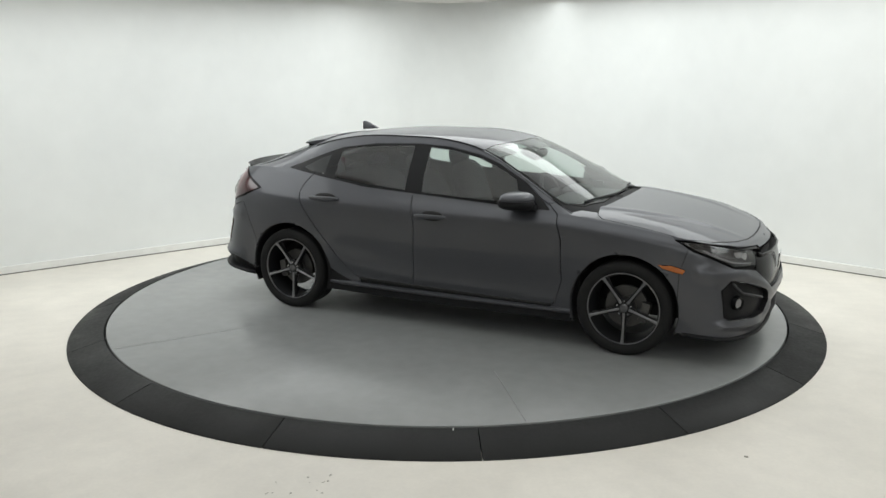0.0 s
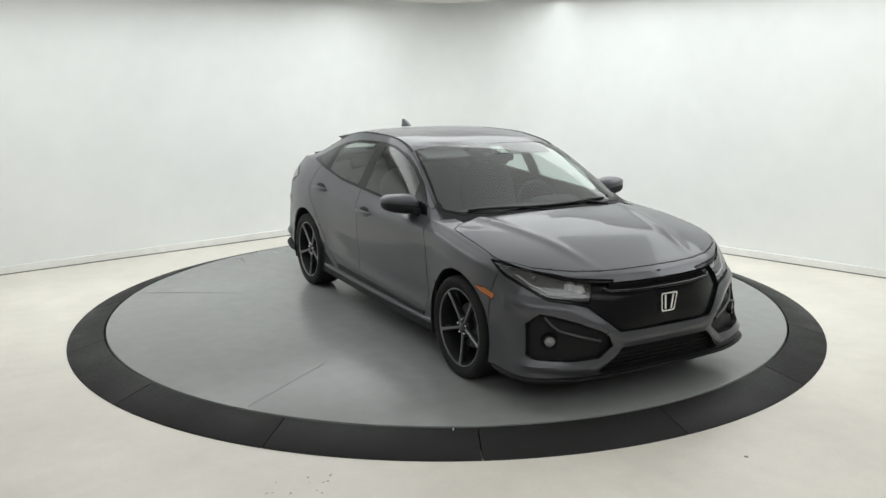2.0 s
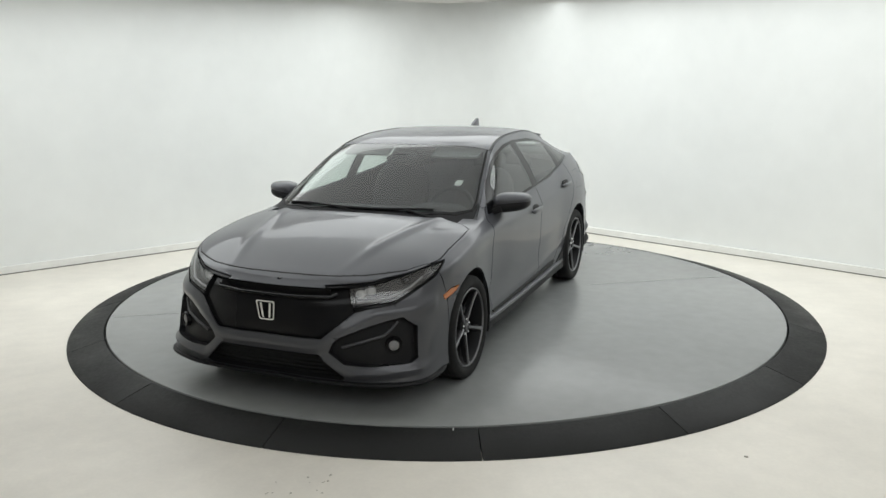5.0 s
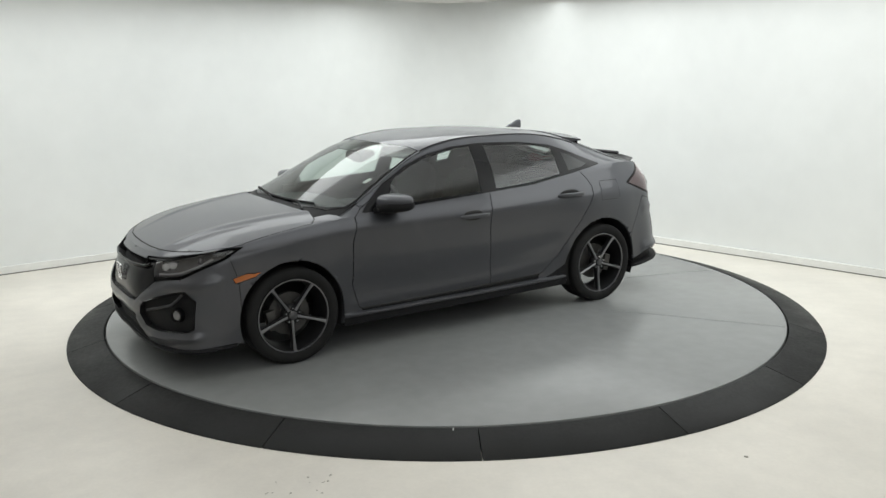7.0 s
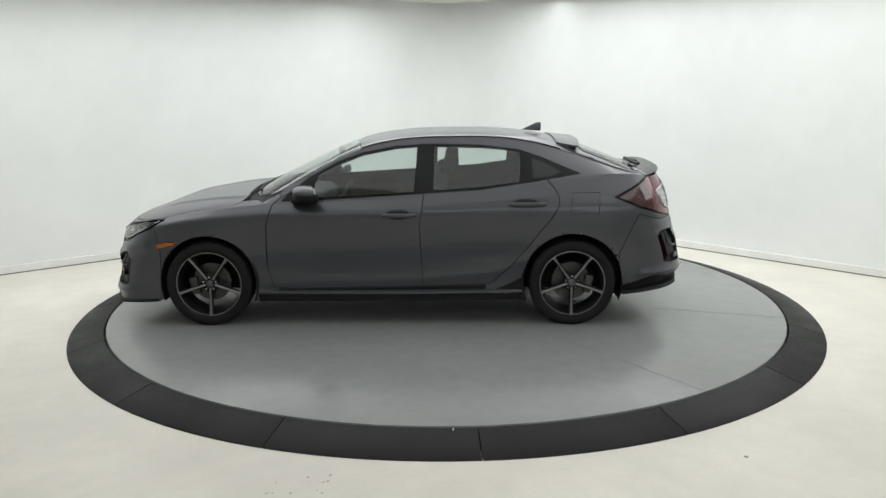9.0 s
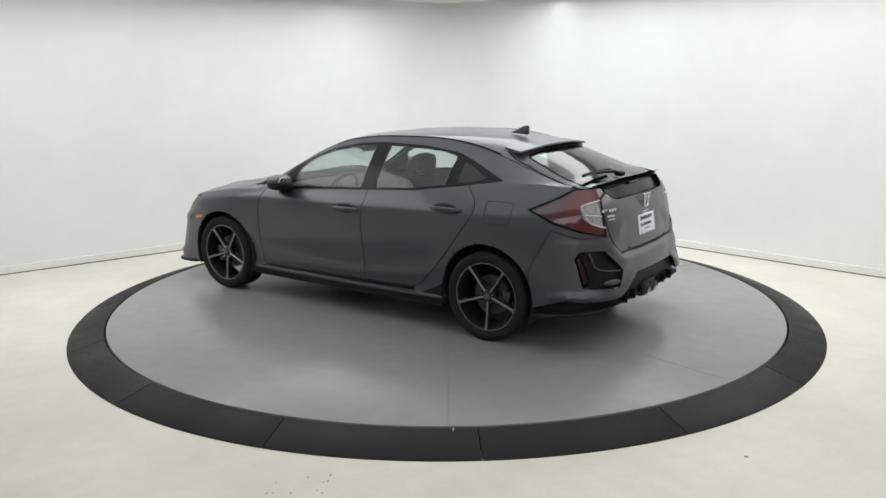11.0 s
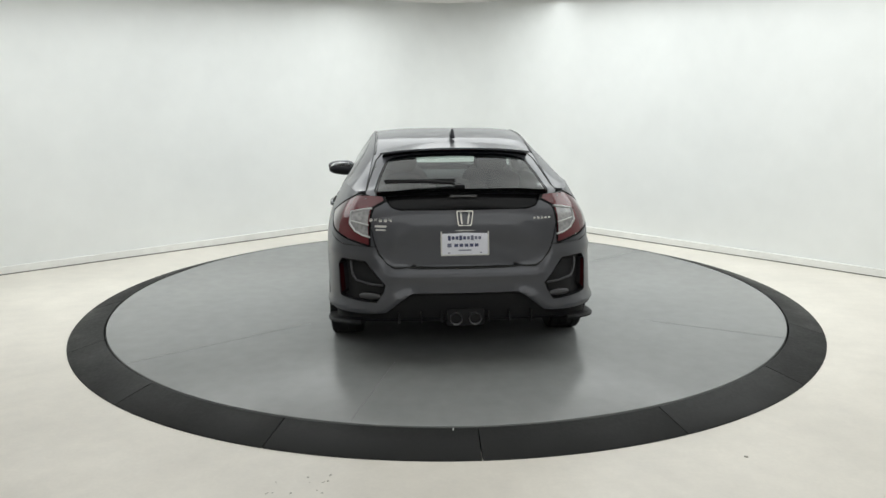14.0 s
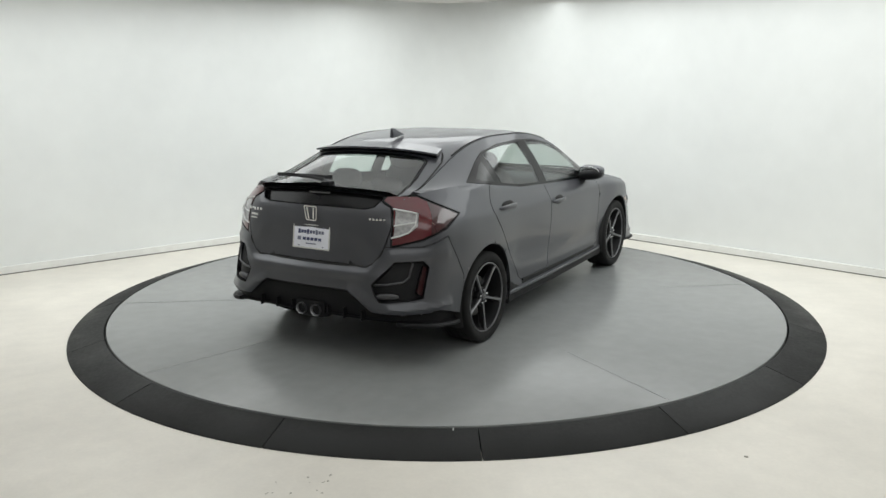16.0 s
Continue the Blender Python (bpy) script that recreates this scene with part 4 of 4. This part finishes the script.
for nm, test, sd in SIDES:
    hs = egg(.625, .905 * sd, .990, .095, .118, .068, 2.8)
    for v in hs.verts:
        k = (abs(v.co.y) - .79) / .23
        v.co.z = .985 + (v.co.z - .985) * (.92 - .30 * max(0, k))
        v.co.x -= .055 * k
        v.co.z += .020 * k if v.co.z > .978 else .030 * k
        if v.co.x < .57 - .055 * k:
            v.co.x = .57 - .055 * k
    mirror = part("door_mirror", hs, PAINT, car)
    gl = egg(.564, .905 * sd, .992, .006, .096, .050, 3)
    for v in gl.verts:
        v.co.x -= .055 * (abs(v.co.y) - .79) / .23
    part("mirror_glass", gl, CHROME, mirror, "mirror glass")
    low = egg(.624, .900 * sd, .954, .099, .119, .046, 2.8)
    for v in low.verts:
        k = (abs(v.co.y) - .79) / .23
        v.co.x -= .055 * k
        v.co.z += .030 * k
    part("mirror_underside", low, BLACK, mirror, "black lower shell")
    part("mirror_foot", turned(box(.12, .10, .045, (0, 0, 0), .012), pose(.655, .815 * sd, .935, 18 * sd, 0, 0)), BLACK, mirror, "black foot")
    for d, x0, x1, z in ((doors[nm][0], .050, -.210, .828), (doors[nm][1], -.875, -1.150, .905)):
        y = skin_y((x0 + x1) / 2, z)
        xm = (x0 + x1) / 2
        # the hollow's shade is a dark egg set into the door
        part("handle_bowl", egg(xm + .01, (y - .006) * sd, z + .006, .098, .014, .038, 2.2, 20), DARK, d, "handle bowl with its shade in the colour")
        hb = egg(xm, (y + .022) * sd, z + .004, abs(x0 - x1) / 2, .012, .0165, 3.2, 24)
        for v in hb.verts:
            v.co.y -= sd * .016 * (abs(v.co.x - xm) / .13) ** 4
        part("door_handle", hb, PAINT, d)

# ---- lamps ----
def on_front(y, z, depth=0.0):
    """A point on the nose at y, z, sunk by depth."""
    g = body[:, : C(4)]
    i, j = np.unravel_index(np.argmin((g[..., 1] - abs(y)) ** 2 + (g[..., 2] - z) ** 2), g.shape[:2])
    return Vector((g[i, j, 0] - depth, y, z))


def on_rear(y, z, depth=0.0):
    g = body[:, C(12):]
    i, j = np.unravel_index(np.argmin((g[..., 1] - abs(y)) ** 2 + (g[..., 2] - z) ** 2), g.shape[:2])
    return Vector((g[i, j, 0] + depth, y, z))


for nm, test, sd in SIDES:
    lamp = [o for o in car.children if o.name.startswith("headlight")][0 if sd > 0 else 1]
    for y, z, r in ((.500, .655, .023), (.545, .675, .024), (.700, .715, .020)):
        ln = lathe([(0, r * .55), (r * .5, r * .48), (r * .85, r * .25), (r, 0), (r * 1.25, .002), (r * 1.35, -.02)], 28, "x")
        p = on_front(y * sd, z, .050)
        part("projector_lens", turned(ln, pose(p.x, p.y, p.z, 0, 0, 28 * sd)), WHITELENS if y < .6 else LAMPBACK, lamp, "projector lens")
    part("running_light", tube([on_front(y * sd, z, .022) for y, z in ((.500, .622), (.57, .628), (.66, .645), (.735, .690), (.775, .735))], .006), GUIDE, lamp, "clear light strip")
    part("lamp_blade", tube([on_front(y * sd, z, .03) for y, z in ((.47, .698), (.55, .712), (.66, .738), (.75, .768))], .010), GLOSSBLACK, lamp, "black blade")
    fog = lathe([(0, .010), (.014, .008), (.022, .003), (.027, .003), (.030, -.004), (.030, -.03)], 32, "x")
    p = on_front(.700 * sd, .395, .024)
    part("fog_lamp", turned(fog, pose(p.x, p.y, p.z, 0, 0, 30 * sd)), ALLOY, front_bumper, "round fog lamp")
    part("fog_bezel", turned(lathe([(.031, .006), (.042, .010), (.048, -.02), (.031, -.02)], 32, "x", True), pose(p.x, p.y, p.z, 0, 0, 30 * sd)), GLOSSBLACK, front_bumper, "black bezel")
    part("pod_bar", tube([on_front(y * sd, z, .014) for y, z in ((.440, .388), (.55, .420), (.650, .450), (.682, .482), (.708, .522))], .008), GREYTRIM, front_bumper, "satin grey bar")
    part("pod_bar", tube([on_rear(y * sd, z, .012) for y, z in ((.515, .545), (.60, .553), (.685, .568), (.708, .595), (.716, .640), (.718, .680))], .007), GREYTRIM, rear_bumper, "satin grey bar")
    p = on_rear(.60 * sd, .476, .016)
    part("pod_vane", turned(egg(0, 0, 0, .016, .075, .020, 2.4, 16), pose(p.x, p.y, p.z, 0, 0, -22 * sd)), GREYTRIM, rear_bumper, "grey vane")
    tl = [o for o in car.children if o.name.startswith("tail_light")][0 if sd > 0 else 1]
    part("light_guide", tube([on_rear(y * sd, z, -.002) for y, z in ((.578, 1.014), (.640, 1.004), (.708, .986), (.722, .920), (.690, .872), (.640, .850), (.592, .838))], .0060), WHITELENS, tl, "white light guide")
    part("light_guide", tube([on_rear(y * sd, z, -.002) for y, z in ((.712, .930), (.65, .922), (.600, .912))], .005), WHITELENS, tl, "white light guide")


path = [(.548, .760), (.540, .735), (.515, .703), (.488, .674), (.445, .652), (.36, .650), (.24, .648), (.12, .647), (0, .647)]
path += [(-y, z) for y, z in path[-2::-1]]
# dark tube drawn as the shaded gap under the hatch
part("hatch_gap_shade", tube([on_rear(y, z, .001) for y, z in path], .006), DARK, tailgate, "dark tube standing in for shut-line shade")


# ---- badges, plate, exhaust ----
def badge(m, s):
    """A chrome frame round two uprights."""
    outer = [(-.5, .42), (-.44, .5), (.44, .5), (.5, .42), (.40, -.42), (.32, -.5), (-.32, -.5), (-.40, -.42)]
    bm = bmesh.new()
    o = [[bm.verts.new((h, u * s * k, v * s * .92 * k)) for u, v in outer] for k, h in ((1, 0), (1, .008), (.86, .008), (.86, 0))]
    for p, q in zip(o, o[1:] + o[:1]):
        for i in range(8):
            bm.faces.new((p[i], p[(i + 1) % 8], q[(i + 1) % 8], q[i]))
    for sd in (-1, 1):
        join(bm, prism([(sd * .12 * s, -.34 * s), (sd * .22 * s, -.34 * s), (sd * .30 * s, .36 * s), (sd * .19 * s, .36 * s)], .009, (Y, Z, X), (0, 0, 0), .001))
    return turned(bm, m)


part("front_badge", badge(pose(2.207, 0, .568, 0, 3, 0), .122), CHROME, front_bumper, "chrome badge")
part("rear_badge", badge(pose(-2.142, 0, .958, 0, 4, 180), .108), CHROME, tailgate, "chrome badge")
LETTERS = [(.585 - .030 * k, .945, .020, .021, CHROME) for k in range(5)] + [(-.445 - .024 * k, .948, .016, .014, CHROME) for k in range(5)]
for y, z, w, h, mt in LETTERS + [(.525, .908, .075, .013, PALE), (.525, .886, .065, .009, PALE)]:
    p = on_rear(y, z, -.002)
    part("lettering_bar", box(.006, w, h, m=pose(p.x, p.y, p.z, 0, 0, -14 if y > 0 else 14), bevel=.002), mt, tailgate, "short bright bar")
PM = pose(-2.150, 0, .803, 0, 8, 0)
plate = part("dealer_plate", box(.008, .290, .150, m=PM, bevel=.006), PLATE, tailgate, "white dealer plate")
part("plate_frame", merge(*[box(.014, w, h, m=PM @ Matrix.Translation((.001, y, z)), bevel=.003) for y, z, w, h in ((0, .077, .302, .009), (0, -.077, .302, .009), (.148, 0, .009, .155), (-.148, 0, .009, .155))]), PALE, tailgate, "pale plate frame")
PRINT = [(.098 - .024 * k, .030, .017, .020 if k % 3 else .030, INK if k < 5 else INKGREY) for k in range(9)]
PRINT += [(.055 - .032 * k, -.016, .023, .019, INK) for k in range(5)] + [(.098, -.016, .026, .024, INKGREY), (0, -.047, .08, .007, INKGREY)]
PRINT += [(y, z, .012, .006, INKGREY) for y in (.10, -.10) for z in (.063, -.063)]
for y, z, w, h, mt in PRINT:
    part("plate_bar", box(.003, w, h, m=PM @ Matrix.Translation((-.0055, y, z))), mt, plate, "dark printed bar")
for sd in (1, -1):
    pipe = lathe([(.036, 0), (.039, -.004), (.039, .16), (.033, .16), (.033, .004), (.036, 0)], 36, "x")
    part("exhaust_tip", turned(pipe, pose(-2.215, .060 * sd, .325)), ALLOY, rear_bumper, "dull steel exhaust tip")
    # flat dark disc in the pipe, painted depth shade
    part("exhaust_bore_shade", turned(lathe([(0, .02), (.034, .02)], 24, "x"), pose(-2.205, .060 * sd, .325)), DARK, rear_bumper, "dark disc for the shade in the bore")
for y in (-.42, -.28, -.15, .15, .28, .42):
    part("diffuser_fin", box(.08, .010, .07, (-2.165, y, .335), .004), BLACK, rear_bumper)
part("exhaust_shroud", box(.10, .25, .12, (-2.15, 0, .33), .03), BLACK, rear_bumper, "black shroud")
part("grille_bar", tube([on_front(-.395, .668, .012), on_front(-.365, .655, .004), on_front(-.2, .650, .002), on_front(0, .650, .002), on_front(.2, .650, .002), on_front(.365, .655, .004), on_front(.395, .668, .012)], .010), GLOSSBLACK, front_bumper, "gloss black bar")
for k in range(5):
    z = .222 + .025 * k
    w = .43 - .10 * k / 4
    part("grille_slat", tube([on_front(-w, z, .03), on_front(-.2, z, .025), on_front(0, z, .025), on_front(.2, z, .025), on_front(w, z, .03)], .005), BLACK, front_bumper)

# ---- cabin ----
part("dashboard", egg(.78, 0, .80, .24, .72, .125, 4), CABIN, car, "black dashboard")
part("instrument_hood", egg(.62, .37, .905, .10, .20, .045, 3), CABIN, car, "black hood")
part("console", box(.95, .22, .28, (.20, 0, .46), .03), CABIN, car, "black centre console")
wheel_ring = lathe([(.175 + .016 * math.cos(a), .016 * math.sin(a)) for a in (2 * math.pi * k / 10 for k in range(10))], 40, "x", True)
steering = part("steering_wheel", turned(wheel_ring, pose(.40, .37, .865, 0, -24, 0)), CABIN, car, "black rim")
part("steering_hub", egg(.41, .37, .865, .035, .16, .045, 2.4, 16), CABIN, steering)
for y in (.37, -.37):
    seat = part("front_seat", egg(.02, y, .46, .27, .25, .09, 3.2), CABIN, car, "black cloth seat")
    bk = egg(0, 0, 0, .085, .245, .34, 3.4)
    part("backrest", turned(bk, pose(-.30, y, .785, 0, -19, 0)), CABIN, seat)
    hr = egg(0, 0, 0, .055, .135, .085, 3)
    part("headrest", turned(hr, pose(-.455, y, 1.150, 0, -14, 0)), CABIN, seat)
    part("headrest_post", merge(tube([(-.43, y - .06, 1.02), (-.45, y - .06, 1.12)], .007), tube([(-.43, y + .06, 1.02), (-.45, y + .06, 1.12)], .007)), STEEL, seat)
bench = part("rear_bench", egg(-.80, 0, .47, .26, .66, .10, 4), CABIN, car, "black cloth bench")
part("backrest", turned(egg(0, 0, 0, .08, .66, .30, 4), pose(-1.13, 0, .76, 0, -22, 0)), CABIN, bench)
for y in (.36, 0, -.36):
    part("headrest", turned(egg(0, 0, 0, .05, .125, .07 if y else .05, 3), pose(-1.26, y, 1.075 if y else 1.045, 0, -16, 0)), CABIN, bench)
part("inside_mirror", merge(egg(.44, 0, 1.235, .018, .115, .034, 3), tube([(.45, 0, 1.25), (.36, 0, 1.285)], .009)), CABIN, car, "black inside mirror")
part("sensor_box", box(.14, .16, .04, m=pose(.36, 0, 1.225, 0, 24, 0), bevel=.012), CABIN, car, "black sensor housing")
for y in (.36, -.36):
    part("sun_visor", box(.14, .36, .014, m=pose(.24, y, 1.268, 0, 20, 0), bevel=.005), HEADLINER, car, "grey visor")
part("luggage_floor", box(.75, 1.1, .04, (-1.62, 0, .62), .01), CABIN, car, "black luggage floor")
part("window_sticker", box(.003, .05, .065, m=pose(.60, .515, 1.100, 0, -65, 0)), PALE, car, "small pale sticker")
for sd in (1, -1):
    part("luggage_side_trim", box(1.05, .02, .72, (-1.48, .60 * sd, .62), .006), DARK, car, "black side trim")
part("firewall", box(.03, 1.50, .62, (1.00, 0, .56), .008), DARK, car, "black firewall")


def motions():
    rows, drows = [], []
    for k in range(33):
        t = 0.5 * k
        a = SPIN0 + SPIN * t
        rows.append((t, pose(0.404 * math.cos(radians(a)), 0.404 * math.sin(radians(a)), DISC_Z, 0, 0, a)))
        drows.append((t, pose(0, 0, DISC_Z, 0, 0, a)))
    walk(car, rows)
    walk(disc, drows)


motions()
